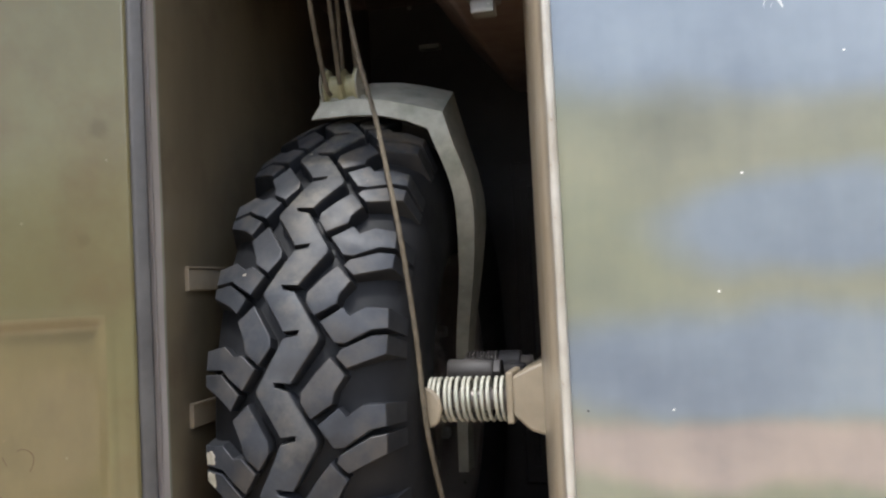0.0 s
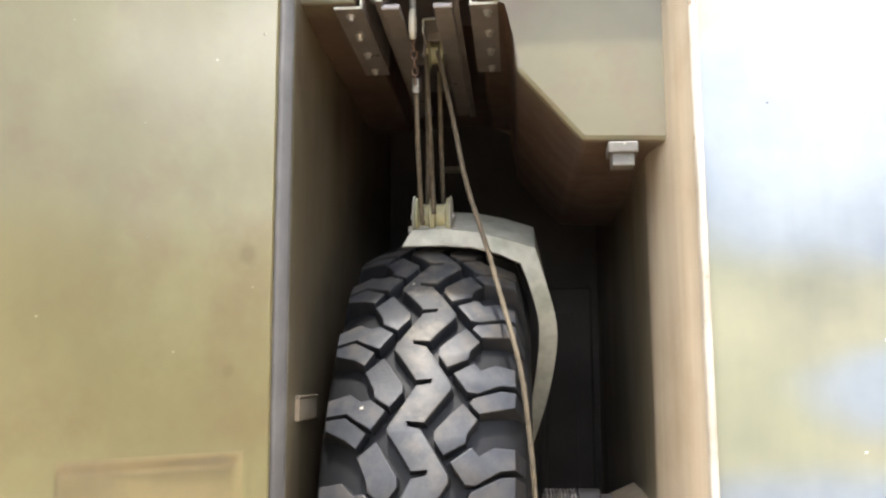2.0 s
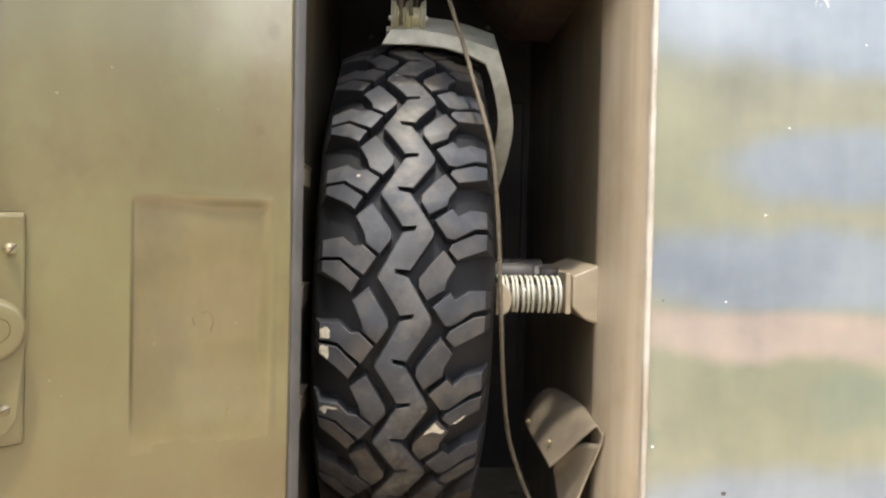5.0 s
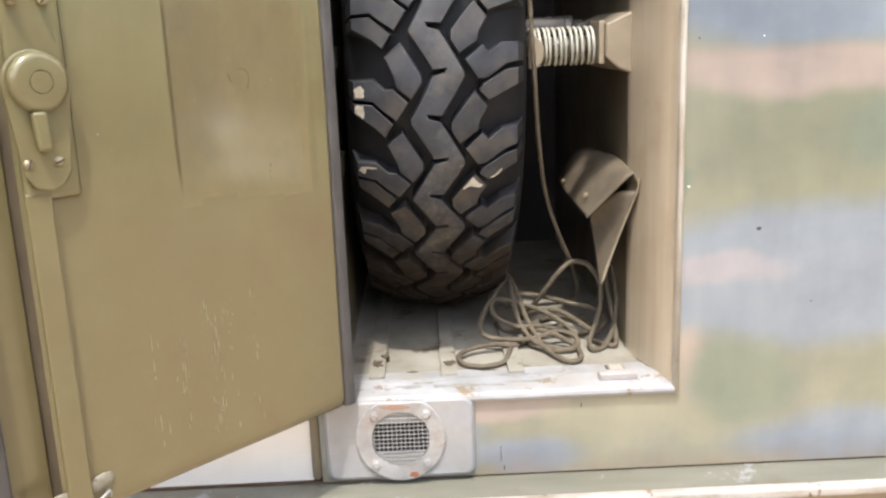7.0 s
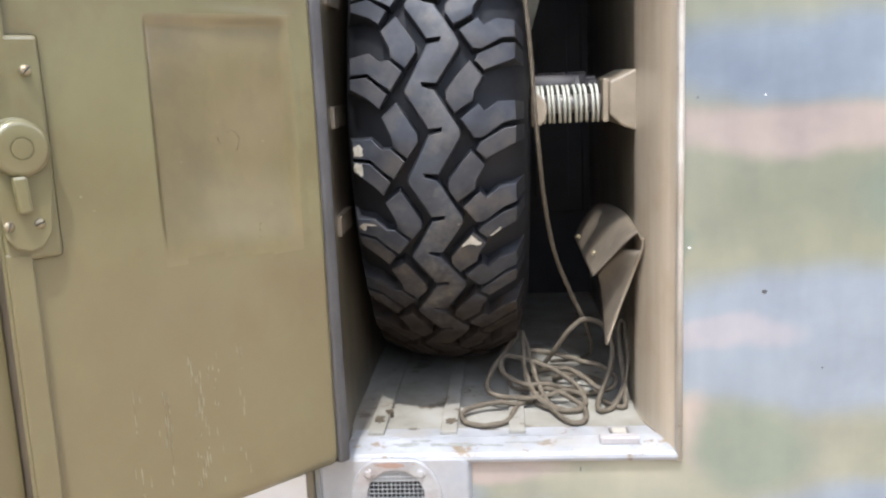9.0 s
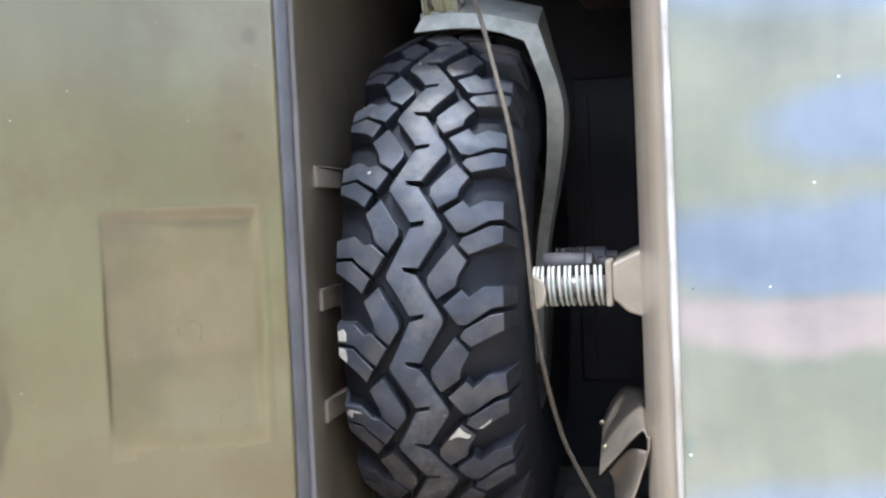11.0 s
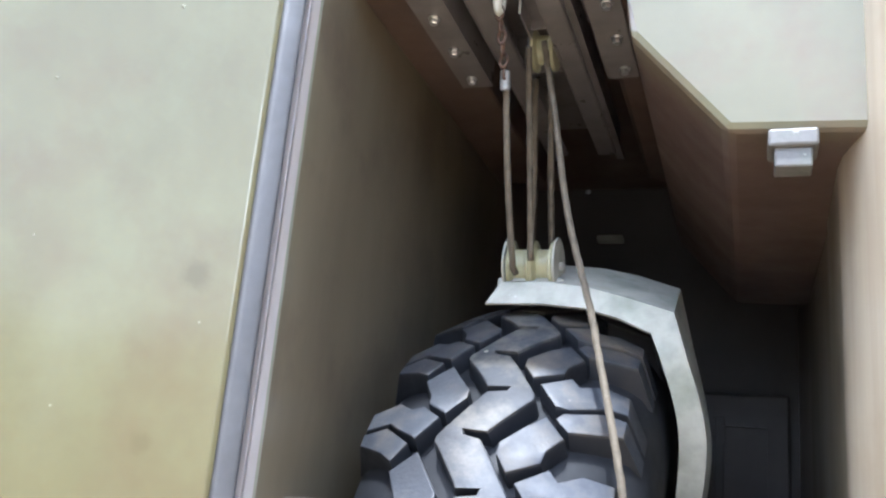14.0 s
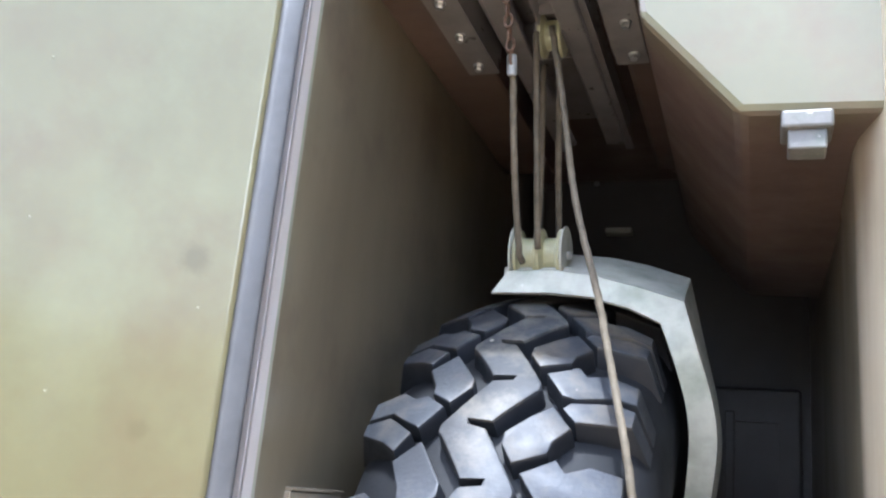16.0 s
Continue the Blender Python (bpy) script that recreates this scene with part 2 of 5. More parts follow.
rib_rubber = surface("dusty_rib_rubber", (0.019, 0.022, 0.027), (0.036, 0.040, 0.047), 26.0, (0.52, 0.68), grain=220, relief=0.35, depth=0.0014, wear=((0.14, 0.125, 0.10), 36.0, 0.34), per_object=0.35, dust=((0.112, 0.100, 0.080), 17.0, 0.46, 0.66, 0.65), waves=1.2, source="World", stains=((0.052, 0.045, 0.036), 3.0, 0.5), mud_shade=True)
# darker copies of the tread rubber: shade between the blocks is in the colour
shaded_carcass_rubber = surface("shaded_carcass_rubber", (0.006, 0.0065, 0.008), (0.011, 0.0115, 0.013), 8.0, (0.55, 0.75), grain=240, relief=0.2, wear=((0.06, 0.05, 0.038), 16.0, 0.28))
shaded_groove_rubber = surface("shaded_groove_rubber", (0.0085, 0.0095, 0.012), (0.016, 0.0175, 0.021), 20.0, (0.45, 0.65), grain=240, relief=0.25, wear=((0.055, 0.046, 0.035), 16.0, 0.33), source="World", mud_shade=True)
housing_paint.node_tree.nodes["Principled BSDF"].inputs["Specular IOR Level"].default_value = 0.35
shaded_carcass_rubber.node_tree.nodes["Principled BSDF"].inputs["Specular IOR Level"].default_value = 0.3
seal_rubber = surface("seal_rubber", (0.043, 0.041, 0.040), (0.072, 0.069, 0.066), 12.0, (0.5, 0.7), grain=180, relief=0.2, wear=((0.22, 0.21, 0.20), 30.0, 0.27))
galvanised = surface("galvanised_steel", (0.31, 0.305, 0.25), (0.44, 0.43, 0.365), 24.0, (0.5, 0.7), 0.12, 170, 0.25, wear=((0.62, 0.60, 0.54), 40.0, 0.34), stains=((0.215, 0.240, 0.185), 16.0, 0.8))
steel = surface("bare_steel", (0.42, 0.42, 0.41), (0.58, 0.58, 0.56), 30.0, (0.25, 0.4), 0.9, 220, 0.1)
dark_steel = surface("dark_painted_steel", (0.150, 0.134, 0.124), (0.235, 0.212, 0.192), 12.0, (0.24, 0.42), 0.35, 180, 0.15, wear=((0.30, 0.27, 0.22), 28.0, 0.28))
rope_mat = surface("hemp_rope", (0.066, 0.053, 0.034), (0.126, 0.102, 0.068), 60.0, (0.7, 0.9), 0.0, 700, 0.6, 0.002)
nylon = surface("nylon_sheave", (0.26, 0.245, 0.135), (0.38, 0.36, 0.22), 40.0, (0.35, 0.5))
flap_mat = surface("rubberised_canvas", (0.092, 0.074, 0.051), (0.140, 0.115, 0.080), 14.0, (0.5, 0.7), 0.0, 300, 0.3)
# dark tone that holds the shade deep in the compartment; also colours dark chips
dark_shade_paint = surface("dark_shaded_paint", (0.030, 0.028, 0.028), (0.048, 0.044, 0.042), 5.0, (0.5, 0.7), grain=100, relief=0.15)
chalk_paint = surface("cream_paint", (0.27, 0.245, 0.19), (0.48, 0.45, 0.37), 70.0, (0.5, 0.7), wear=((0.10, 0.095, 0.09), 55.0, 0.40))
sill_paint = surface("whitish_worn_paint", (0.205, 0.21, 0.206), (0.325, 0.33, 0.338), 10.0, (0.3, 0.5), grain=150, relief=0.2, wear=((0.18, 0.14, 0.095), 13.0, 0.41), stains=((0.28, 0.25, 0.20), 9.0, 0.8))
panel_paint = surface("faded_panel_paint", (0.215, 0.215, 0.213), (0.31, 0.308, 0.30), 9.0, (0.28, 0.45), grain=140, relief=0.12, wear=((0.30, 0.24, 0.18), 24.0, 0.32), coat=0.4, stains=((0.205, 0.228, 0.268), 6.0, 0.8), waves=3.0)
ledge_paint = surface("worn_ledge_paint", (0.092, 0.092, 0.066), (0.158, 0.156, 0.124), 9.0, (0.35, 0.55), grain=140, relief=0.2, stretch=(0.22, 1, 1), wear=((0.235, 0.24, 0.235), 7.0, 0.37), stains=((0.085, 0.058, 0.034), 8.0, 0.75), coat=0.3)
white_edge = surface("white_edge_paint", (0.27, 0.25, 0.225), (0.47, 0.45, 0.42), 12.0, (0.3, 0.5), grain=150, relief=0.3, depth=0.002, stretch=(0.2, 1, 1), wear=((0.15, 0.105, 0.065), 15.0, 0.42), stains=((0.20, 0.17, 0.13), 9.0, 0.8), coat=0.3)
# white of the paint chips; on the body side it stands for sunlight
white_sunlit = surface("white_sunlit_paint", (0.70, 0.67, 0.60), (0.80, 0.78, 0.73), 5.0, (0.3, 0.5), grain=140, relief=0.1, wear=((0.45, 0.40, 0.32), 20.0, 0.3), coat=0.3)
brass = surface("dull_brass", (0.20, 0.165, 0.095), (0.33, 0.29, 0.19), 60.0, (0.3, 0.5), 0.6, 200, 0.2, wear=((0.12, 0.08, 0.04), 90.0, 0.42))
plaster = surface("weathered_plaster", (0.17, 0.155, 0.12), (0.25, 0.23, 0.185), 0.9, (0.8, 0.95), grain=40, relief=0.4, depth=0.01)
chipped = surface("chipped_sill_paint", (0.20, 0.15, 0.095), (0.30, 0.235, 0.155), 8.0, (0.35, 0.55), grain=150, relief=0.3, depth=0.002, stretch=(0.25, 1, 1), wear=((0.46, 0.43, 0.37), 12.0, 0.33))
# flat black standing for shade below the sill, in the duct and screw slots
void = surface("shade_black", (0.012, 0.012, 0.012), (0.02, 0.02, 0.02), 5.0, (0.7, 0.9))
# olive paint with the sandy ground's brown-gold reflection put into its colour
recess_gleam_paint = surface("ground_gleam_olive_paint", (0.106, 0.087, 0.038), (0.152, 0.124, 0.056), 8.0, (0.26, 0.44), grain=90, relief=0.10, depth=0.0008, stretch=(1, 1, 0.45), wear=((0.24, 0.175, 0.095), 20.0, 0.29), coat=1.0, stains=((0.088, 0.072, 0.038), 7.0, 0.7), waves=6.0, gloss=0.13, dust=((0.165, 0.124, 0.060), 8.0, 0.46, 0.70, 0.30))
rusty_steel = surface("rusty_steel", (0.050, 0.028, 0.017), (0.115, 0.065, 0.038), 60.0, (0.5, 0.7), 0.3, 220, 0.3)
mottled_edge = surface("mottled_edge_paint", (0.060, 0.046, 0.031), (0.120, 0.098, 0.064), 9.0, (0.4, 0.6), grain=120, relief=0.2, stains=((0.05, 0.032, 0.022), 14.0, 0.8), stretch=(1, 1, 0.4))
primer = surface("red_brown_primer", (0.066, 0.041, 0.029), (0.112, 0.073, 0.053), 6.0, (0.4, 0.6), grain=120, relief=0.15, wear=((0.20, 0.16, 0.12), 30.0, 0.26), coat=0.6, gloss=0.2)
dusty_grey = surface("dusty_grey_paint", (0.135, 0.122, 0.085), (0.235, 0.22, 0.175), 60.0, (0.5, 0.7), grain=200, relief=0.4, wear=((0.12, 0.095, 0.05), 50.0, 0.42))
old_grey = surface("old_grey_undercoat", (0.16, 0.165, 0.145), (0.26, 0.265, 0.245), 40.0, (0.5, 0.7), grain=200, relief=0.3)
wire_steel = surface("dull_wire", (0.20, 0.205, 0.20), (0.30, 0.30, 0.292), 60.0, (0.4, 0.6), 0.4, 200, 0.2)
flange_metal = surface("grimy_flange", (0.23, 0.23, 0.228), (0.36, 0.358, 0.35), 22.0, (0.3, 0.5), 0.2, 150, 0.25, wear=((0.22, 0.14, 0.09), 30.0, 0.36), stains=((0.20, 0.15, 0.12), 14.0, 0.75))
band_paint = surface("pale_lilac_band", (0.30, 0.265, 0.235), (0.41, 0.375, 0.345), 8.0, (0.28, 0.45), grain=140, relief=0.12, stretch=(1, 1, 0.15), wear=((0.20, 0.15, 0.10), 26.0, 0.33), coat=0.7)
catch_paint = surface("scratched_grey_paint", (0.072, 0.067, 0.059), (0.118, 0.110, 0.097), 40.0, (0.4, 0.6), grain=200, relief=0.3, wear=((0.22, 0.20, 0.175), 60.0, 0.38), stains=((0.06, 0.07, 0.05), 30.0, 0.7))
scratch_paint = surface("scratched_paint", (0.34, 0.36, 0.38), (0.66, 0.66, 0.64), 160.0, (0.4, 0.6), grain=300, wear=((0.28, 0.31, 0.34), 120.0, 0.42))
scuff_paint = surface("pale_scuff", (0.175, 0.152, 0.086), (0.265, 0.235, 0.155), 60.0, (0.5, 0.7))
def overspray(name):
    """Red-brown primer that the olive top coat reaches raggedly along the front edge."""
    m = primer.copy()
    m.name = name
    nt = m.node_tree
    b = nt.nodes["Principled BSDF"]
    under = b.inputs["Base Color"].links[0].from_socket
    sep = nt.nodes.new("ShaderNodeSeparateXYZ")
    nt.links.new(nt.nodes.new("ShaderNodeNewGeometry").outputs["Position"], sep.inputs[0])
    wob = noise_tex(nt, 16.0, 5.0, 0.65, None, "World")
    reach = math_node(nt, "MULTIPLY_ADD", wob.outputs[0], 0.16, sep.outputs["Y"])
    mr = nt.nodes.new("ShaderNodeMapRange")
    mr.interpolation_type = "SMOOTHSTEP"
    mr.inputs["From Min"].default_value, mr.inputs["From Max"].default_value = 1.47, 1.375
    nt.links.new(reach, mr.inputs[0])
    nt.links.new(mix(nt, mr.outputs[0], under, (0.120, 0.098, 0.060)), b.inputs["Base Color"])
    return m


sprayed_primer = overspray("oversprayed_primer")
rust_pale = surface("faded_rust", (0.20, 0.125, 0.09), (0.27, 0.18, 0.135), 60.0, (0.6, 0.8))
rust = surface("red_rust_paint", (0.20, 0.055, 0.03), (0.30, 0.10, 0.055), 40.0, (0.6, 0.8))
dirt = surface("sandy_ground", (0.36, 0.275, 0.175), (0.46, 0.355, 0.235), 0.8, (0.85, 0.95), 0.0, 60, 0.6, 0.01, wear=((0.22, 0.19, 0.15), 5.0, 0.42))


# ---- mesh helpers ----
def part(name, bm, material, parent=None, label="", smooth=False):
    bmesh.ops.recalc_face_normals(bm, faces=bm.faces)
    me = bpy.data.meshes.new(name)
    bm.to_mesh(me)
    bm.free()
    me.materials.append(material)
    if smooth:
        for p in me.polygons:
            p.use_smooth = True
    ob = new(name, me)
    if parent:
        ob.parent = parent
    if label:
        tagged(ob, label)
    return ob


def thing(name, label, category, group="", kind="", at=None):
    ob = new(name)
    ob.empty_display_size = 0.05
    if at is not None:
        ob.matrix_world = at
    return tagged(ob, label, category, group, kind)


def add_box(bm, x0, x1, y0, y1, z0, z1, m=None):
    vs = [bm.verts.new(Vector((x, y, z)) if m is None else m @ Vector((x, y, z))) for x in (x0, x1) for y in (y0, y1) for z in (z0, z1)]
    for a in ((0, 1, 3, 2), (4, 6, 7, 5), (0, 4, 5, 1), (2, 3, 7, 6), (0, 2, 6, 4), (1, 5, 7, 3)):
        bm.faces.new([vs[i] for i in a])
    return vs


def box(x0, x1, y0, y1, z0, z1, round_by=0.0, segments=2, m=None):
    bm = bmesh.new()
    add_box(bm, x0, x1, y0, y1, z0, z1, m)
    if round_by:
        bmesh.ops.bevel(bm, geom=bm.edges[:], offset=round_by, segments=segments, profile=0.5, affect="EDGES")
    return bm


def prism(outline, y0, y1, round_by=0.0, m=None, segments=2):
    """An outline in x and z, drawn out from y0 to y1."""
    bm = bmesh.new()
    a = [bm.verts.new((x, y0, z)) for x, z in outline]
    b = [bm.verts.new((x, y1, z)) for x, z in outline]
    bm.faces.new(a)
    bm.faces.new(b[::-1])
    n = len(outline)
    for i in range(n):
        bm.faces.new((a[i], a[(i + 1) % n], b[(i + 1) % n], b[i]))
    if round_by:
        bmesh.ops.bevel(bm, geom=bm.edges[:], offset=round_by, segments=segments, profile=0.5, affect="EDGES")
    if m is not None:
        bmesh.ops.transform(bm, matrix=m, verts=bm.verts)
    return bm


def lathe(profile, n=32, m=None, closed=False):
    """A profile of (x, radius) turned about the x axis."""
    bm = bmesh.new()
    rings = []
    for x, r in profile:
        rings.append([bm.verts.new((x, r * math.cos(2 * math.pi * k / n), r * math.sin(2 * math.pi * k / n))) for k in range(n)])
    pairs = list(zip(rings, rings[1:]))
    if closed:
        pairs.append((rings[-1], rings[0]))
    for a, b in pairs:
        for k in range(n):
            bm.faces.new((a[k], a[(k + 1) % n], b[(k + 1) % n], b[k]))
    if not closed:
        bm.faces.new(rings[0])
        bm.faces.new(rings[-1][::-1])
    if m is not None:
        bmesh.ops.transform(bm, matrix=m, verts=bm.verts)
    return bm


def along(a, b):
    """The pose that lays the x axis from a towards b."""
    d = Vector(b) - Vector(a)
    return Matrix.Translation(a) @ d.to_track_quat("X", "Z").to_matrix().to_4x4(), d.length


def rod(a, b, r, n=16, chamfer=0.0):
    m, length = along(a, b)
    c = min(chamfer, r * 0.6, length * 0.4)
    return lathe([(0, r - c), (c, r), (length - c, r), (length, r - c)] if c else [(0, r), (length, r)], n, m)


def spline(points, per=10, closed=False):
    pts = [Vector(p) for p in points]
    n = len(pts)
    out = []
    for i in range(n if closed else n - 1):
        p0 = pts[(i - 1) % n] if closed or i > 0 else pts[0] * 2 - pts[1]
        p1, p2 = pts[i], pts[(i + 1) % n]
        p3 = pts[(i + 2) % n] if closed or i + 2 < n else p2 * 2 - p1
        for k in range(per):
            t = k / per
            out.append(0.5 * ((2 * p1) + (p2 - p0) * t + (2 * p0 - 5 * p1 + 4 * p2 - p3) * t * t + (3 * p1 - p0 - 3 * p2 + p3) * t ** 3))
    if not closed:
        out.append(pts[-1])
    return out


def tube(bm, path, r, n=8, strands=0.0, lay=0.05):
    """A round tube along a path; strands: how deep the lay of a rope is cut into it."""
    up = Vector((0.3, 0.5, 0.8)).normalized()
    last, run = None, 0.0
    for i, p in enumerate(path):
        d = (path[min(i + 1, len(path) - 1)] - path[max(i - 1, 0)]).normalized()
        side = up - d * up.dot(d)
        side.normalize()
        up = side
        other = d.cross(side)
        if i:
            run += (p - path[i - 1]).length
        ring = []
        for k in range(n):
            a = 2 * math.pi * k / n
            rr = r * (1 - strands * (0.5 + 0.5 * math.cos(3 * a - 2 * math.pi * run / lay)))
            ring.append(bm.verts.new(p + side * (rr * math.cos(a)) + other * (rr * math.sin(a))))
        if last:
            for k in range(n):
                bm.faces.new((last[k], last[(k + 1) % n], ring[(k + 1) % n], ring[k]))
        else:
            bm.faces.new(ring)
        last = ring
    bm.faces.new(last[::-1])
    return bm


def strip_bolt(name, at, direction, r, h, parent, material, label=""):
    """A bolt: a washer and a six-sided head."""
    bm = rod(at, Vector(at) + Vector(direction) * h * 0.3, r * 1.35, 16, r * 0.1)
    m, length = along(Vector(at) + Vector(direction) * h * 0.25, Vector(at) + Vector(direction) * h)
    head = lathe([(0, r), (length * 0.8, r), (length, r * 0.8)], 6, m)
    me = bpy.data.meshes.new("head")
    head.to_mesh(me)
    head.free()
    bm.from_mesh(me)
    return part(name, bm, material, parent, label)


# ---- the vehicle's side and its spare-wheel compartment ----
SKIN = 1.235                      # the outer face of the body side
L, R_, TOP, BOT = -0.738, -0.126, 2.425, 0.772   # the opening


def ring_wall(name, outer, hole, y0, y1, material, label):
    """A wall slab with one opening through it; outer and hole have the same number of corners."""
    bm = bmesh.new()
    rows = []
    for y in (y0, y1):
        rows.append(([bm.verts.new((x, y, z)) for x, z in outer], [bm.verts.new((x, y, z)) for x, z in hole]))
    n = len(outer)
    for i in range(n):
        j = (i + 1) % n
        for o, h in rows:
            bm.faces.new((o[i], o[j], h[j], h[i]))
        bm.faces.new((rows[0][1][i], rows[0][1][j], rows[1][1][j], rows[1][1][i]))
        bm.faces.new((rows[0][0][i], rows[0][0][j], rows[1][0][j], rows[1][0][i]))
    return tagged(part(name, bm, material), label, "wall", kind="structure")


def rounded(x0, x1, z0, z1, r, n=5):
    pts = []
    for cx, cz, a0 in ((x1 - r, z1 - r, 0), (x0 + r, z1 - r, 90), (x0 + r, z0 + r, 180), (x1 - r, z0 + r, 270)):
        for k in range(n):
            a = radians(a0 + 90 * k / (n - 1))
            pts.append((cx + r * math.cos(a), cz + r * math.sin(a)))
    return pts


def outer_ring(hole, x0, x1, z0, z1):
    n = len(hole) // 4
    out = []
    for q, (cx, cz) in enumerate(((x1, z1), (x0, z1), (x0, z0), (x1, z0))):
        for k in range(n):
            f = k / (n - 1) - 0.5
            if q == 0:
                out.append((cx - max(f, 0) * 0.4, cz + min(f, 0) * 0.4))
            elif q == 1:
                out.append((cx - min(f, 0) * 0.4, cz - max(f, 0) * 0.4))
            elif q == 2:
                out.append((cx + max(f, 0) * 0.4, cz - min(f, 0) * 0.4))
            else:
                out.append((cx + min(f, 0) * 0.4, cz + max(f, 0) * 0.4))
    return out


hole = rounded(L, R_, BOT, TOP, 0.012)
ring_wall("wall_front", outer_ring(hole, -0.80, 3.6, 0.612, 3.0), hole, SKIN, SKIN + 0.025, camo, "sprayed camouflage paint on the vehicle's sheet-metal side, glossy and faded")

# the raised lip round the opening and the slanted jambs behind it
def jamb_ring(name, sections, material, label, smooth=False, category="frame"):
    bm = bmesh.new()
    rings = [[bm.verts.new((x, y, z)) for x, z in pts] for y, pts in sections]
    for a, b in zip(rings, rings[1:]):
        n = len(a)
        for i in range(n):
            bm.faces.new((a[i], a[(i + 1) % n], b[(i + 1) % n], b[i]))
    return tagged(part(name, bm, material, smooth=smooth), label, category, kind="structure")


def opening(grow, r=0.012):
    return rounded(L - grow, R_ + grow, BOT - grow, TOP + grow, max(r + grow, 0.004))


lip = [(R_ - 0.003, SKIN - 0.004), (R_ - 0.001, SKIN - 0.010), (R_ + 0.002, SKIN - 0.0125), (R_ + 0.006, SKIN - 0.012), (R_ + 0.010, SKIN - 0.008), (R_ + 0.0115, SKIN + 0.002), (R_ - 0.003, SKIN + 0.002)]
bm = bmesh.new()
ends = [[bm.verts.new((x, y, z)) for x, y in lip] for z in (BOT - 0.006, BOT + 0.5, TOP - 0.5, TOP + 0.002)]
for a, b in zip(ends, ends[1:]):
    for i in range(len(lip)):
        bm.faces.new((a[i], a[(i + 1) % len(lip)], b[(i + 1) % len(lip)], b[i]))
bm.faces.new(ends[0])
bm.faces.new(ends[-1][::-1])
tagged(part("trim", box(-0.767, -0.7372, SKIN - 0.0052, SKIN - 0.0005, BOT - 0.004, TOP + 0.004, 0.0015), band_paint), "pale worn strip along the hinge side of the opening", "trim", kind="structure")
tagged(part("trim", box(-0.7695, -0.7672, SKIN - 0.0075, SKIN - 0.0005, BOT + 0.02, TOP - 0.02, 0.0008), white_sunlit), "thin white edge beside the door seal", "trim", kind="structure")
tagged(part("trim", bm, lip_paint, smooth=True), "worn painted lip along the opening's edge, sky gleam in its pale tone", "trim", kind="structure")
frame_ = jamb_ring("jamb", [(SKIN - 0.0045, opening(-0.0028)), (1.258, rounded(L - 0.0005, -0.1370, BOT + 0.006, TOP - 0.018, 0.012)), (1.2595, rounded(L - 0.0005, -0.1383, BOT + 0.0062, TOP - 0.0185, 0.012)), (1.30, rounded(L - 0.004, -0.152, BOT + 0.014, TOP - 0.038, 0.012)), (1.345, rounded(L - 0.007, -0.163, BOT + 0.012, TOP - 0.034, 0.012)), (1.385, rounded(L - 0.010, -0.1715, BOT + 0.010, TOP - 0.03, 0.012)), (1.42, rounded(L - 0.0115, -0.1738, BOT + 0.008, TOP - 0.02, 0.012)), (1.62, rounded(L - 0.012, -0.1695, BOT + 0.008, TOP - 0.02, 0.012))],
          lit_jamb_paint, "slanted brown-olive painted jamb of the compartment", True)
frame_.data.materials.append(primer)
frame_.data.materials.append(band_paint)
frame_.data.materials.append(inner_shaded)
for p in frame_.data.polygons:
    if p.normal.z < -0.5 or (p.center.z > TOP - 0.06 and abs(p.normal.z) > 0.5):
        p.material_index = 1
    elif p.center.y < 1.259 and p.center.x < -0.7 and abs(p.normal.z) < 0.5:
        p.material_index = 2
    # deep and hinge-side faces take the shaded copy of the paint
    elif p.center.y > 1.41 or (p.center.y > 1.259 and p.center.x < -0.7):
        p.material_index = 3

FLOOR, DEEP = 0.79, 2.45
tagged(part("wall_right", box(-0.166, -0.13, 1.385, DEEP, 0.70, 2.42), inner_shaded), "brown-olive painted side wall of the compartment", "wall", kind="structure")
tagged(part("wall_left", box(-0.79, -0.752, 1.27, DEEP, 0.70, 2.42), inner_shaded), "brown-olive painted side wall beside the tyre", "wall", kind="structure")
tagged(part("wall_back", box(-0.80, -0.12, DEEP, DEEP + 0.04, 0.70, 2.46), dark_shade_paint), "rear wall of the compartment, painted dark for the shade of its depth", "wall", kind="structure")
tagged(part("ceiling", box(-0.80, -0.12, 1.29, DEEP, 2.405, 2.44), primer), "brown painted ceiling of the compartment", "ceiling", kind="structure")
tagged(part("floor", box(-0.76, -0.15, 1.27, DEEP, 0.74, FLOOR), floor_paint), "dusty pale painted compartment floor with chipped patches", "floor", kind="structure")
# framed panel on the rear wall
panel = thing("hatch", "dark framed hatch on the compartment's rear wall", "hatch")
part("plate", box(-0.36, -0.185, DEEP - 0.02, DEEP - 0.002, 1.05, 1.93, 0.006), dark_shade_paint, panel)
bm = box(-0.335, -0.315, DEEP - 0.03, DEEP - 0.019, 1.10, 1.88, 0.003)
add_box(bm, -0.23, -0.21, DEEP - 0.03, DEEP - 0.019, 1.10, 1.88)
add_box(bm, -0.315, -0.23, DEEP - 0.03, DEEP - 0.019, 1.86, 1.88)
part("rib", bm, dark_shade_paint, panel)
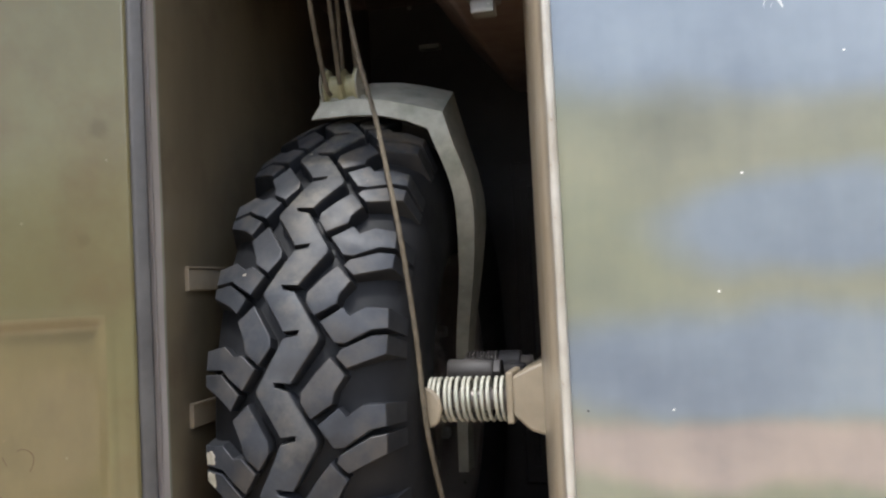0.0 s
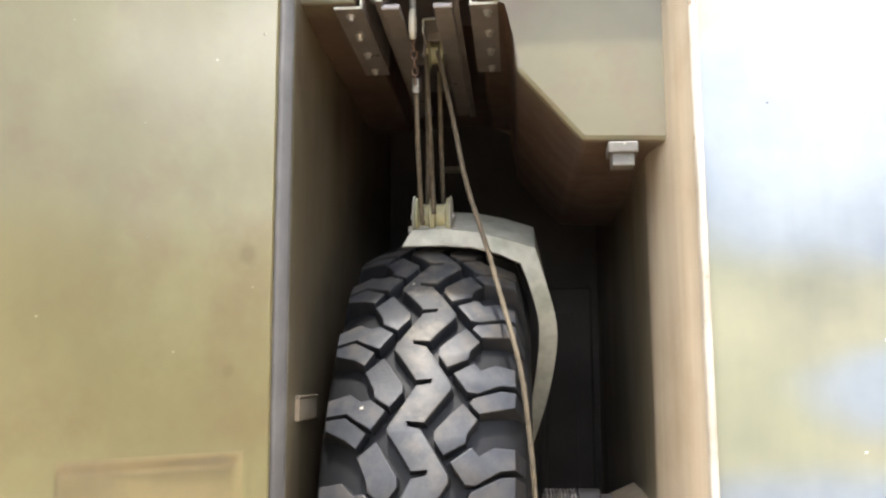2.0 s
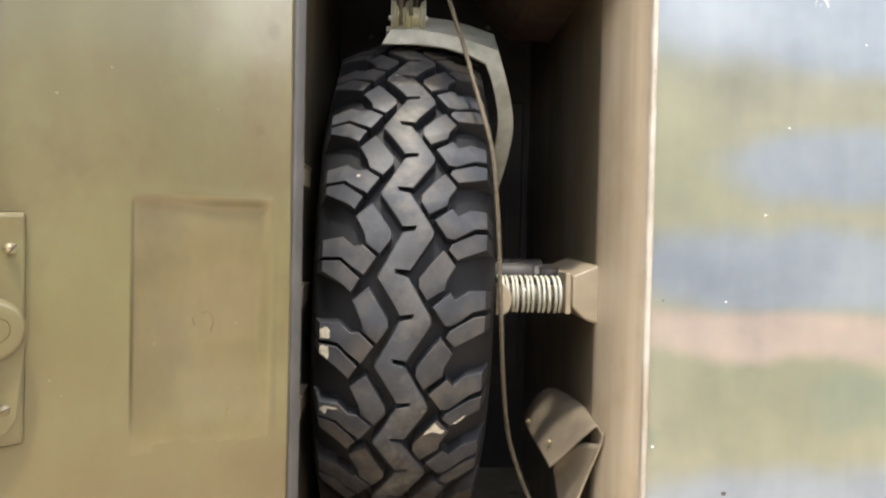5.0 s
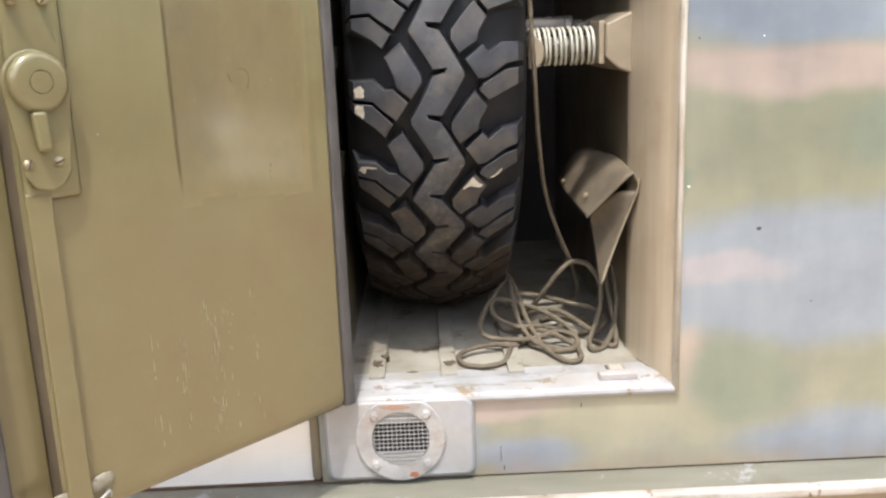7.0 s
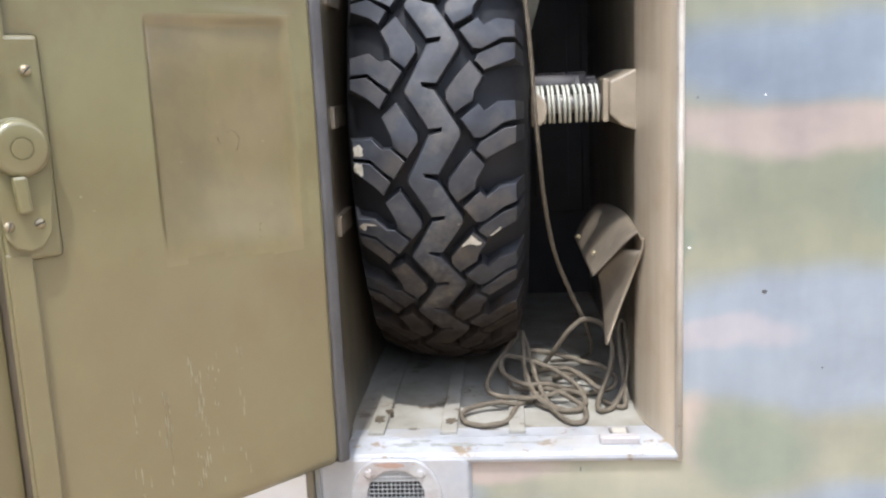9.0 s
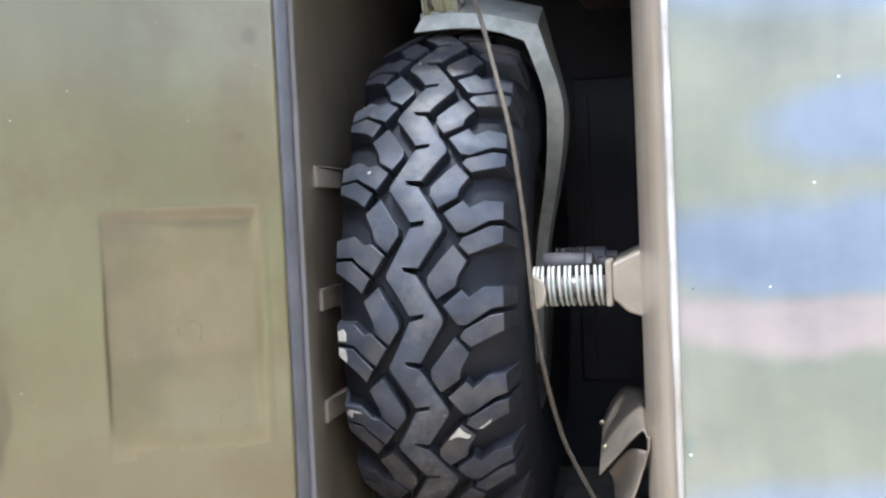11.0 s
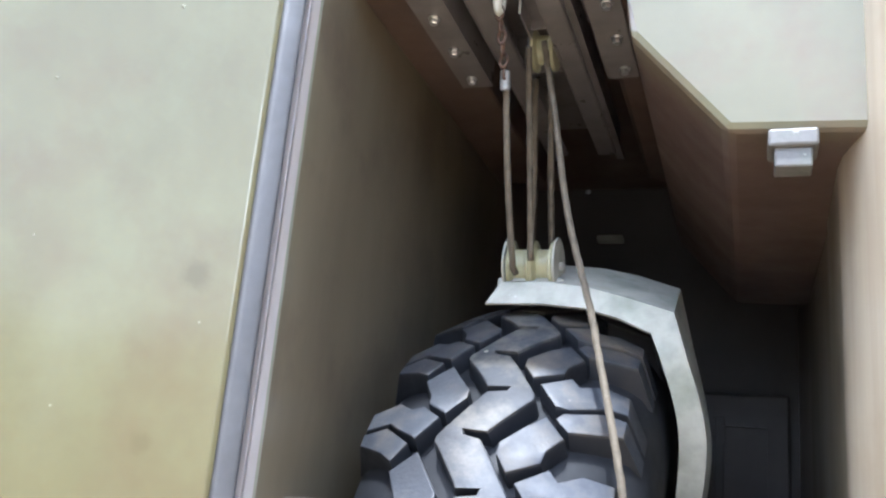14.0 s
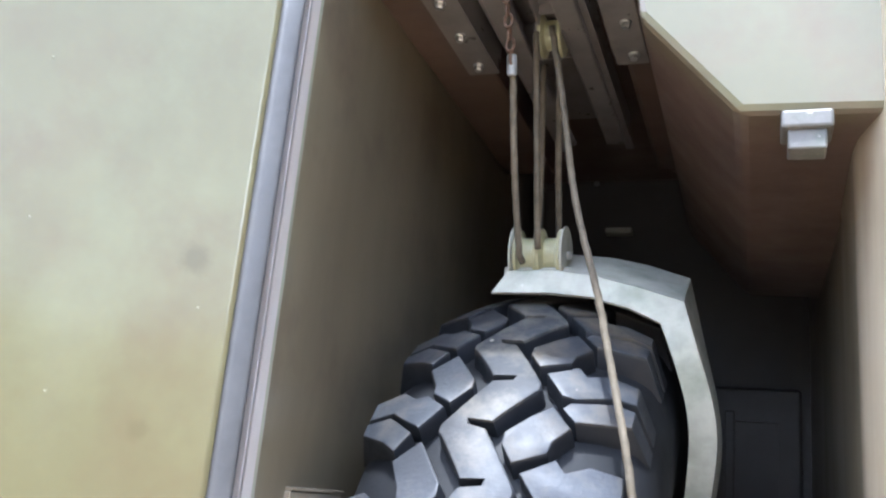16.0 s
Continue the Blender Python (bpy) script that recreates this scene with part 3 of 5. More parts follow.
threshold = prism([(SKIN - 0.010, BOT - 0.004), (SKIN - 0.0125, BOT + 0.002), (SKIN - 0.011, BOT + 0.008), (SKIN - 0.004, BOT + 0.0125), (SKIN + 0.012, BOT + 0.0155), (1.285, FLOOR + 0.0028), (1.335, FLOOR + 0.0006), (1.335, FLOOR - 0.01), (1.27, BOT - 0.004)], -(R_ + 0.0015), -(L + 0.002), 0, Matrix(((0, -1, 0, 0), (1, 0, 0, 0), (0, 0, 1, 0), (0, 0, 0, 1))))
tagged(part("threshold", threshold, sill_paint), "worn whitish threshold of the compartment with chipped paint", "threshold", kind="structure")
tab = thing("rear_tab", "small pale metal tab high on the rear wall", "bracket")
part("plate", box(-0.60, -0.54, DEEP - 0.03, DEEP - 0.001, 2.268, 2.282, 0.003), galvanised, tab)

for x, z in ((-0.63, 2.40), (-0.36, 2.30), (-0.30, 2.16), (-0.66, 2.12)):
    rv = thing("rivet", "small bright rivet in the dark rear wall", "rivet", "rear wall rivets")
    part("head", lathe([(0, 0.007), (0.003, 0.006), (0.005, 0.003)], 12, Matrix.Translation((x, DEEP, z)) @ Matrix.Rotation(radians(-90), 4, "Z")), wire_steel, rv)

# floor ribs
for x in (-0.69, -0.548, -0.415):
    rib = tagged(part("floor_rib", box(x - 0.016, x + 0.016, 1.30, 2.30, FLOOR + 0.0005, FLOOR + 0.009, 0.002), floor_paint), "worn raised strip on the compartment floor", "rib", "floor ribs", "structure")

# flaked paint along the threshold and at the ends of the ribs
flakes = random.Random(21)
def threshold_z(y):
    return BOT + 0.0155 + (FLOOR + 0.0028 - BOT - 0.0155) * (y - 1.247) / 0.038 if y < 1.285 else FLOOR + 0.0028 - 0.0022 * min((y - 1.285) / 0.05, 1)


def floor_patch(x, y, w, h, material, label, lift=0.0009):
    """A ragged thin patch on the floor, w and h its half sizes."""
    bm = bmesh.new()
    n = 18
    ring = []
    for i in range(n):
        a, k = 2 * math.pi * i / n, flakes.uniform(0.38, 1.1)
        px, py = x + w * k * math.cos(a), max(y + h * k * math.sin(a), 1.2475)
        ring.append((px, py, threshold_z(py) + lift))
    top = [bm.verts.new(p) for p in ring]
    low = [bm.verts.new((p[0], p[1], p[2] - lift - 0.0004)) for p in ring]
    bm.faces.new(top)
    for i in range(n):
        bm.faces.new((top[i], top[(i + 1) % n], low[(i + 1) % n], low[i]))
    part("flaked_patch", bm, material, bpy.data.objects["floor"], label)


for x, y, w, h in ((-0.552, 1.316, 0.015, 0.016), (-0.546, 1.352, 0.012, 0.020), (-0.69, 1.365, 0.012, 0.022), (-0.675, 1.41, 0.010, 0.02), (-0.62, 1.335, 0.012, 0.006), (-0.47, 1.325, 0.018, 0.004)):
    floor_patch(x, y, w, h, mottled_edge, "bare brown patch", 0.0104 if y > 1.34 and abs(x + 0.62) > 0.03 else 0.0009)
for x, y, w, h in ((-0.625, 1.259, 0.032, 0.007), (-0.535, 1.257, 0.055, 0.006), (-0.462, 1.254, 0.032, 0.004), (-0.60, 1.272, 0.022, 0.006), (-0.40, 1.263, 0.045, 0.0025), (-0.33, 1.276, 0.022, 0.003)):
    floor_patch(x, y, w, h, old_grey, "grey undercoat where the paint has flaked")
for x, y, w, h in ((-0.575, 1.282, 0.035, 0.008), (-0.66, 1.285, 0.02, 0.008), (-0.42, 1.29, 0.03, 0.006), (-0.69, 1.33, 0.02, 0.014)):
    floor_patch(x, y, w, h, sill_paint, "lifted flake of whitish paint", 0.0014)

# housing at the top, with a notch for the rail
housing = thing("housing", "olive painted sheet-metal housing with a chamfered corner", "housing")
shell = part("body", prism([(-0.452, 2.404), (-0.452, 2.294), (-0.397, 2.292), (-0.388, 2.168), (-0.286, 2.050), (-0.150, 2.046), (-0.135, 2.06), (-0.135, 2.404)], 1.312, 2.10, 0.009), housing_paint, housing)
shell.data.materials.append(sprayed_primer)
for p in shell.data.polygons:
    p.material_index = 1 if p.normal.y > -0.6 else 0
block_ = part("side_block", prism([(-0.652, 2.404), (-0.652, 2.294), (-0.751, 2.294), (-0.751, 2.404)], 1.312, 2.10, 0.004), housing_paint, housing)
block_.data.materials.append(sprayed_primer)
for p in block_.data.polygons:
    p.material_index = 1 if p.normal.y > -0.6 else 0
catch = thing("catch_block", "small pale metal catch under the housing", "catch")
part("plate", box(-0.247, -0.200, 1.298, 1.345, 2.026, 2.0445, 0.003), catch_paint, catch)
part("foot", box(-0.241, -0.206, 1.304, 1.335, 2.006, 2.027, 0.002), catch_paint, catch)

# ---- hoist rail and trolley ----
rail = thing("hoist_rail", "dark steel hat-section hoist rail bolted under the housing", "rail")
hat = [(-0.689, 2.286), (-0.689, 2.290), (-0.645, 2.290), (-0.645, 2.388), (-0.459, 2.388), (-0.459, 2.290), (-0.417, 2.290), (-0.417, 2.286), (-0.463, 2.286), (-0.463, 2.384), (-0.641, 2.384), (-0.641, 2.286)]
part("channel", prism(hat, 1.3205, 1.645), dark_steel, rail)
part("cut_edge", prism(hat, 1.3175, 1.3200), galvanised, rail, "bright worn front edge")
for x in (-0.666, -0.434):
    for y in (1.345, 1.434, 1.524, 1.614):
        strip_bolt("bolt", (x, y, 2.286), (0, 0, -1), 0.006, 0.010, rail, steel, "bright steel bolt")
trolley = thing("hoist_trolley", "dark steel trolley channel running in the hoist rail", "trolley")
uch = [(-0.622, 2.300), (-0.622, 2.304), (-0.612, 2.304), (-0.612, 2.369), (-0.493, 2.369), (-0.493, 2.304), (-0.483, 2.304), (-0.483, 2.300), (-0.497, 2.300), (-0.497, 2.365), (-0.608, 2.365), (-0.608, 2.300)]
part("channel", prism(uch, 1.3255, 2.0), dark_steel, trolley)
part("cut_edge", prism(uch, 1.3225, 1.3250), galvanised, trolley, "bright worn front edge")
part("end_plate", box(-0.607, -0.498, 1.640, 1.646, 2.302, 2.364), dark_steel, trolley)
hook_plate = [(-0.556, 2.296), (-0.556, 2.324), (-0.522, 2.324), (-0.522, 2.296), (-0.525, 2.296), (-0.525, 2.321), (-0.553, 2.321), (-0.553, 2.296)]
part("hanger", prism(hook_plate, 1.4605, 1.60), dark_steel, trolley)
part("hanger_edge", prism(hook_plate, 1.4580, 1.4600), galvanised, trolley, "bright worn front edge")
part("strap", box(-0.557, -0.521, 1.5195, 1.5225, 2.306, 2.352, 0.0008), dark_steel, trolley)
for x in (-0.625, -0.480):
    bm = rod((x - 0.008, 1.347, 2.325), (x + 0.008, 1.347, 2.325), 0.017, 24, 0.003)
    part("roller", bm, steel, trolley, "bright steel roller", True)
for x0, x1 in ((-0.613, -0.580), (-0.525, -0.492)):
    part("side_leg", box(x0, x1, 1.332, 1.95, 2.2885, 2.2995, 0.003), dark_steel, trolley)
eye = thing("eye_hook", "steel eye hook with a short rusty chain under the trolley", "hook")
ring_pts = [Vector((-0.567, 1.405 + 0.012 * math.cos(a), 2.292 + 0.023 * math.sin(a))) for a in np.linspace(0, 2 * math.pi, 25)]
part("ring", tube(bmesh.new(), ring_pts, 0.0058, 10), galvanised, eye, smooth=True)
part("shank", rod((-0.567, 1.405, 2.31), (-0.567, 1.405, 2.364), 0.006, 12), wire_steel, eye, smooth=True)
for k in range(6):
    z, y = 2.270 - 0.0125 * k, 1.410 + 0.0085 * k
    if k % 2 == 0:
        pts = [Vector((-0.567 + 0.0048 * math.cos(a), y, z + 0.0095 * math.sin(a))) for a in np.linspace(0, 2 * math.pi, 17)]
    else:
        pts = [Vector((-0.567, y + 0.0048 * math.cos(a), z + 0.0095 * math.sin(a))) for a in np.linspace(0, 2 * math.pi, 17)]
    part("chain_link", tube(bmesh.new(), pts, 0.0022, 8), rusty_steel, eye, "rusty chain link", True)


def sheave_block(name, label, x0, x1, at, r, cheeks, count):
    """A pulley block: cheek plates, sheaves with a groove, and a pin."""
    blk = thing(name, label, "pulley")
    y, z = at
    w = (x1 - x0 - 0.010) / count
    for i in range(count):
        a = x0 + 0.005 + i * w
        prof = [(a, r * 0.97), (a + 0.001, r), (a + 0.0045, r), (a + 0.008, r * 0.66), (a + w - 0.008, r * 0.66), (a + w - 0.0045, r), (a + w - 0.001, r), (a + w, r * 0.97)]
        part("sheave", lathe(prof, 28, Matrix.Translation((0, y, z))), nylon, blk, "yellowish nylon sheave")
    for x in (x0, x1 - 0.004):
        if cheeks == "round":
            part("cheek_plate", lathe([(x, r * 1.05), (x + 0.001, r * 1.12), (x + 0.003, r * 1.12), (x + 0.004, r * 1.05)], 28, Matrix.Translation((0, y, z))), galvanised, blk, "galvanised cheek plate")
        else:
            part("cheek_plate", box(x, x + 0.004, y - r * 0.8, y + r * 0.8, z - r * 0.35, z + r * 1.9, 0.001), dark_steel, blk, "dark cheek plate")
    part("pin", rod((x0 - 0.006, y, z), (x1 + 0.006, y, z), 0.006, 12, 0.002), steel, blk)
    return blk


sheave_block("upper_pulley", "pulley with a nylon sheave hung in the trolley", -0.562, -0.520, (1.562, 2.296), 0.032, "plain", 1)
sheave_block("lower_pulley", "double pulley with galvanised cheeks on top of the lifting arm", -0.588, -0.514, (1.615, 1.988), 0.036, "round", 2)

# ---- lifting arm over the tyre ----
OUT = [(-0.589, 1.586, 1.957), (-0.530, 1.586, 1.959), (-0.470, 1.587, 1.952), (-0.415, 1.590, 1.938), (-0.357, 1.594, 1.921), (-0.340, 1.592, 1.863), (-0.322, 1.616, 1.800), (-0.317, 1.642, 1.747), (-0.328, 1.690, 1.670), (-0.346, 1.745, 1.600), (-0.376, 1.83, 1.50), (-0.400, 1.90, 1.37), (-0.412, 1.93, 1.19)]
INN = [(-0.606, 1.575, 1.925), (-0.530, 1.575, 1.926), (-0.470, 1.576, 1.921), (-0.425, 1.579, 1.909), (-0.384, 1.584, 1.891), (-0.369, 1.586, 1.850), (-0.354, 1.612, 1.795), (-0.351, 1.640, 1.747), (-0.360, 1.690, 1.670), (-0.374, 1.745, 1.600), (-0.402, 1.83, 1.50), (-0.424, 1.90, 1.37), (-0.434, 1.93, 1.19)]
BAK = [(-0.575, 1.690, 2.006), (-0.520, 1.690, 2.010), (-0.465, 1.692, 2.006), (-0.415, 1.694, 1.996), (-0.357, 1.702, 1.979), (-0.337, 1.722, 1.890), (-0.320, 1.745, 1.812), (-0.315, 1.765, 1.750), (-0.326, 1.790, 1.675), (-0.345, 1.830, 1.602), (-0.375, 1.90, 1.50), (-0.399, 1.96, 1.37), (-0.411, 1.99, 1.19)]
arm = thing("lifting_arm", "bent galvanised steel lifting arm reaching over the spare tyre", "hoist arm")
bm = bmesh.new()
def bent(points, sharp=5):
    """Straight pieces up to the sharp bend, then a smooth run."""
    head = [Vector(a).lerp(Vector(b), k / 3) for a, b in zip(points[:sharp - 1], points[1:sharp]) for k in range(3)]
    return head + spline(points[sharp - 1:], 4)
rows = [[bm.verts.new(p) for p in trio] for trio in zip(bent(INN), bent(OUT), bent(BAK))]
for a, b in zip(rows, rows[1:]):
    for i in (0, 1):
        bm.faces.new((a[i], a[i + 1], b[i + 1], b[i]))
bmesh.ops.recalc_face_normals(bm, faces=bm.faces)
bmesh.ops.solidify(bm, geom=bm.faces[:], thickness=0.005)
bar = part("angle_bar", bm, galvanised, arm, smooth=True)
bar.data.set_sharp_from_angle(angle=radians(22))
part("pulley_foot", box(-0.598, -0.505, 1.60, 1.66, 1.955, 1.968, 0.003), galvanised, arm)

# ---- the spare wheel ----
TYRE_R, PITCH = 0.585, 15.0
wheel = thing("spare_wheel", "upright off-road spare wheel with a deep block tread, dusty black rubber", "wheel", at=pose(-0.550, 1.847, 1.386, 0, 0.9, 0))
half = [(0.150, 0.285), (0.165, 0.31), (0.174, 0.35), (0.178, 0.40), (0.176, 0.44), (0.170, 0.47), (0.163, 0.488), (0.152, 0.506), (0.136, 0.520), (0.118, 0.5305), (0.10, 0.5385), (0.06, 0.5515)]
profile = [(-x, r) for x, r in half] + [(0, 0.560)] + [(x, r) for x, r in reversed(half)] + [(0.12, 0.275), (-0.12, 0.275)]
part("carcass", lathe(profile, 144, closed=True), shaded_carcass_rubber, wheel, smooth=True)


# the pitches of the tread are uneven, as moulded: the even angle and what is added to it
UNEVEN = [(-60, -0.6), (-38, -0.85), (-30.4, -1.0), (-23, -1.05), (-15.4, -1.25), (-8, -0.55), (-0.4, -0.1), (7, 0.4), (14.6, 0.63), (22, 0.6), (29.6, 0.0), (37, 0.0), (44.6, -0.5), (60, -0.5), (90, 0.0)]


def tread_point(u, v, sink=0.0):
    even = -7.7 + PITCH * v
    a = radians(even + float(np.interp(even, [p[0] for p in UNEVEN], [p[1] for p in UNEVEN], left=0.0, right=0.0)))
    r = TYRE_R - 1.75 * u * u - sink
    return Vector((u, -r * math.cos(a), r * math.sin(a)))


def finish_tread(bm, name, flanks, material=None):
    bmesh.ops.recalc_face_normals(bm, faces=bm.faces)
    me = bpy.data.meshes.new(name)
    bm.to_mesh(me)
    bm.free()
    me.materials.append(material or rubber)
    me.materials.append(shaded_groove_rubber)
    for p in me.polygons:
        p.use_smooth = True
        # flanks take the darker copy
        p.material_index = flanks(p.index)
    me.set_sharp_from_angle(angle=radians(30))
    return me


def tread_mesh(name, k, outline, shoulder=0):
    """One block of the tread in the k-th pitch: worn rounded top, flared foot; a shoulder block runs down over the side."""
    bm = bmesh.new()
    cu = sum(p[0] for p in outline) / len(outline)
    cv = sum(p[1] for p in outline) / len(outline) + k
    rings = [[], [], [], []]
    for u, v in ((u, v + k) for u, v in outline):
        edge = shoulder and abs(u) > 0.14
        for ring, grow, sink in zip(rings, (0.93, 0.975, 1.0, 1.03), (0.0, 0.0006, 0.0034, 0.028)):
            uu, vv = cu + (u - cu) * grow, cv + (v - cv) * grow
            if edge and sink > 0.02:
                uu, vv, sink = shoulder * 0.165, v, 0.050
            ring.append(bm.verts.new(tread_point(uu, vv, sink)))
    bm.faces.new(rings[0])
    n = len(outline)
    for a, b in zip(rings, rings[1:]):
        for i in range(n):
            bm.faces.new((a[i], a[(i + 1) % n], b[(i + 1) % n], b[i]))
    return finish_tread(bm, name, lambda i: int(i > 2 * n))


BLOCKS = [
    (0, [(-0.064, 0.80), (-0.093, 0.64), (-0.076, 0.41), (-0.073, 0.30), (-0.047, 0.17), (-0.027, 0.35), (-0.028, 0.45)]),
    (-1, [(-0.1525, 0.36), (-0.115, 0.39), (-0.094, 0.27), (-0.078, 0.28), (-0.052, 0.135), (-0.074, -0.075), (-0.101, 0.045), (-0.117, 0.14), (-0.1525, 0.145)]),
    (-1, [(-0.1525, 0.10), (-0.119, 0.095), (-0.104, 0.01), (-0.081, -0.115), (-0.096, -0.27), (-0.115, -0.17), (-0.1515, -0.03)]),
    (0, [(0.068, 0.25), (0.091, 0.07), (0.076, -0.095), (0.073, -0.20), (0.040, -0.335), (0.025, -0.19), (0.025, -0.09), (0.048, 0.10)]),
    (1, [(0.082, 0.765), (0.093, 0.68), (0.117, 0.79), (0.149, 0.80), (0.150, 0.575), (0.127, 0.545), (0.088, 0.385), (0.073, 0.39), (0.050, 0.60)]),
    (1, [(0.083, 0.325), (0.127, 0.48), (0.150, 0.50), (0.149, 0.30), (0.093, 0.14), (0.077, 0.25)]),
]
# the zigzag rib, cut by a slit at every bend: for each step along the tread its two edges
RIB_EDGES = [(-0.095, -0.049, -0.100, 0.007), (-0.075, -0.049, -0.082, 0.0055), (-0.060, -0.0485, -0.045, -0.016), (-0.030, -0.046, 0.010, -0.018), (0.050, -0.039, -0.004, 0.010), (0.12, -0.033, 0.10, 0.020), (0.24, -0.023, 0.24, 0.034), (0.36, -0.0135, 0.36, 0.0455), (0.40, -0.0105, 0.40, 0.0490),
             (0.430, -0.008, 0.43, 0.0495), (0.462, 0.015, 0.46, 0.0490), (0.520, 0.017, 0.49, 0.0475), (0.502, -0.009, 0.56, 0.041), (0.60, -0.018, 0.64, 0.033), (0.72, -0.0305, 0.74, 0.0235), (0.84, -0.043, 0.84, 0.0135), (0.88, -0.048, 0.875, 0.0095), (0.905, -0.049, 0.900, 0.007)]


def rib_mesh(name, k):
    bm = bmesh.new()
    rows_ = []
    for v, a, w, b in ((v + k, a, w + k, b) for v, a, w, b in RIB_EDGES):
        left = [bm.verts.new(tread_point(u, v, d)) for u, d in ((a - 0.002, 0.030), (a, 0.004), (a + 0.0015, 0.0008), (a + 0.004, 0.0))]
        rows_.append(left + [bm.verts.new(tread_point(u, w, d)) for u, d in ((b - 0.004, 0.0), (b - 0.0015, 0.0008), (b, 0.004), (b + 0.002, 0.030))])
    for a, b in zip(rows_, rows_[1:]):
        for i in range(7):
            bm.faces.new((a[i], a[i + 1], b[i + 1], b[i]))
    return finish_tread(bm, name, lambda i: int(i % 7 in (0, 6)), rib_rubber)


for k in range(-11, 13):
    for me in [tread_mesh("tread_block", k, outline, side) for side, outline in BLOCKS] + [rib_mesh("tread_block", k)]:
        ob = new("tread_block", me)
        ob.parent = wheel


def chalk(k, outline, label):
    """A pale scuff of paint on the tread, in the k-th pitch."""
    bm = bmesh.new()
    bm.faces.new([bm.verts.new(tread_point(u, v + k, -0.0012)) for u, v in outline])
    ex = bmesh.ops.extrude_face_region(bm, geom=bm.faces[:])
    for vert in [g for g in ex["geom"] if isinstance(g, bmesh.types.BMVert)]:
        vert.co.y += 0.002
    part("paint_scuff", bm, chalk_paint, wheel, label)


rng = random.Random(5)
def fleck(k, u, v, w, h, label="worn cream paint scuff"):
    """A ragged fleck of paint, w wide in metres and h long in pitches."""
    n = 11
    chalk(k, [(u + w * rng.uniform(0.55, 1.0) * math.cos(2 * math.pi * i / n), v + h * rng.uniform(0.5, 1.0) * math.sin(2 * math.pi * i / n)) for i in range(n)], label)


def ragged(outline, n=4, wander=0.0016):
    """An outline with its edges broken into uneven steps."""
    out = []
    for (u, v), (p, q) in zip(outline, outline[1:] + outline[:1]):
        for k in range(n):
            f = k / n
            out.append((u + (p - u) * f + rng.uniform(-wander, wander), v + (q - v) * f + rng.uniform(-wander, wander) * 7))
    return out


chalk(0, ragged([(-0.150, 0.165), (-0.150, 0.29), (-0.139, 0.32), (-0.131, 0.27), (-0.133, 0.17)]), "worn cream paint scuff")
chalk(0, ragged([(-0.150, 0.085), (-0.150, -0.01), (-0.137, -0.06), (-0.131, 0.0), (-0.135, 0.08)]), "worn cream paint scuff")
chalk(-1, ragged([(0.044, 0.055), (0.064, 0.215), (0.083, 0.085), (0.077, 0.05), (0.062, 0.095)], 4, 0.0010), "worn cream paint scuff")
chalk(-1, ragged([(-0.150, 0.24), (-0.144, 0.31), (-0.118, 0.335), (-0.116, 0.31), (-0.135, 0.285), (-0.138, 0.20)], 3, 0.0010), "worn cream paint scuff")
chalk(-1, ragged([(0.098, 0.17), (0.120, 0.275), (0.117, 0.225), (0.103, 0.165)], 3, 0.0008), "worn cream paint scuff")
fleck(2, -0.092, 0.185, 0.004, 0.022, "small pale paint fleck")
fleck(3, -0.030, 0.98, 0.003, 0.02, "small pale paint fleck")
rim = part("rim", lathe([(-0.13, 0.285), (-0.14, 0.292), (0.14, 0.292), (0.146, 0.285), (0.135, 0.262), (0.09, 0.25), (0.075, 0.20), (0.08, 0.12), (0.10, 0.09), (0.10, 0.03), (0.0, 0.03), (-0.02, 0.20), (-0.09, 0.25), (-0.13, 0.26)], 64, closed=True), dark_steel, wheel, "dark painted steel rim", True)
for k in range(8):
    a = 2 * math.pi * k / 8
    b_ = part("wheel_nut", lathe([(0.074, 0.014), (0.092, 0.014), (0.096, 0.010)], 6, Matrix.Translation((0, 0.16 * math.cos(a), 0.16 * math.sin(a)))), steel, rim)


def skin_mark(points, label, material):
    """A small flat chip or scratch on the body side."""
    bm = bmesh.new()
    bm.faces.new([bm.verts.new((x, SKIN - 0.0006, z)) for x, z in points])
    ex = bmesh.ops.extrude_face_region(bm, geom=bm.faces[:])
    for vert in [g for g in ex["geom"] if isinstance(g, bmesh.types.BMVert)]:
        vert.co.y += 0.0004
    part("paint_chip", bm, material, bpy.data.objects["wall_front"], label)


def chip(x, z, r, material, label):
    skin_mark([(x + r * (1 + 0.3 * math.sin(3 * a)) * math.cos(a), z + r * (1 + 0.25 * math.cos(2 * a)) * math.sin(a)) for a in (0.3, 1.2, 2.2, 3.1, 4.1, 5.2)], label, material)


skin_mark([(0.169, 1.964), (0.174, 1.969), (0.180, 1.966), (0.186, 1.957), (0.190, 1.945), (0.188, 1.944), (0.183, 1.953), (0.178, 1.960), (0.173, 1.961)], "white scratch in the paint", scratch_paint)
for x0, z0, run in ((0.1672, 1.957, 0.012), (0.1760, 1.9515, 0.007)):
    skin_mark([(x0, z0), (x0 + 0.0008, z0 + 0.001), (x0 - 0.0012, z0 - run * 0.6), (x0 - 0.0022, z0 - run), (x0 - 0.0018, z0 - run * 0.5)], "faint hair scratch", scratch_paint)
for x, z, r in ((0.125, 1.730, 0.0024), (0.087, 1.575, 0.0025), (0.02, 1.42, 0.002), (-0.105, 1.16, 0.003), (0.26, 1.88, 0.002)):
    chip(x, z, r * 0.8, white_sunlit, "white paint chip")
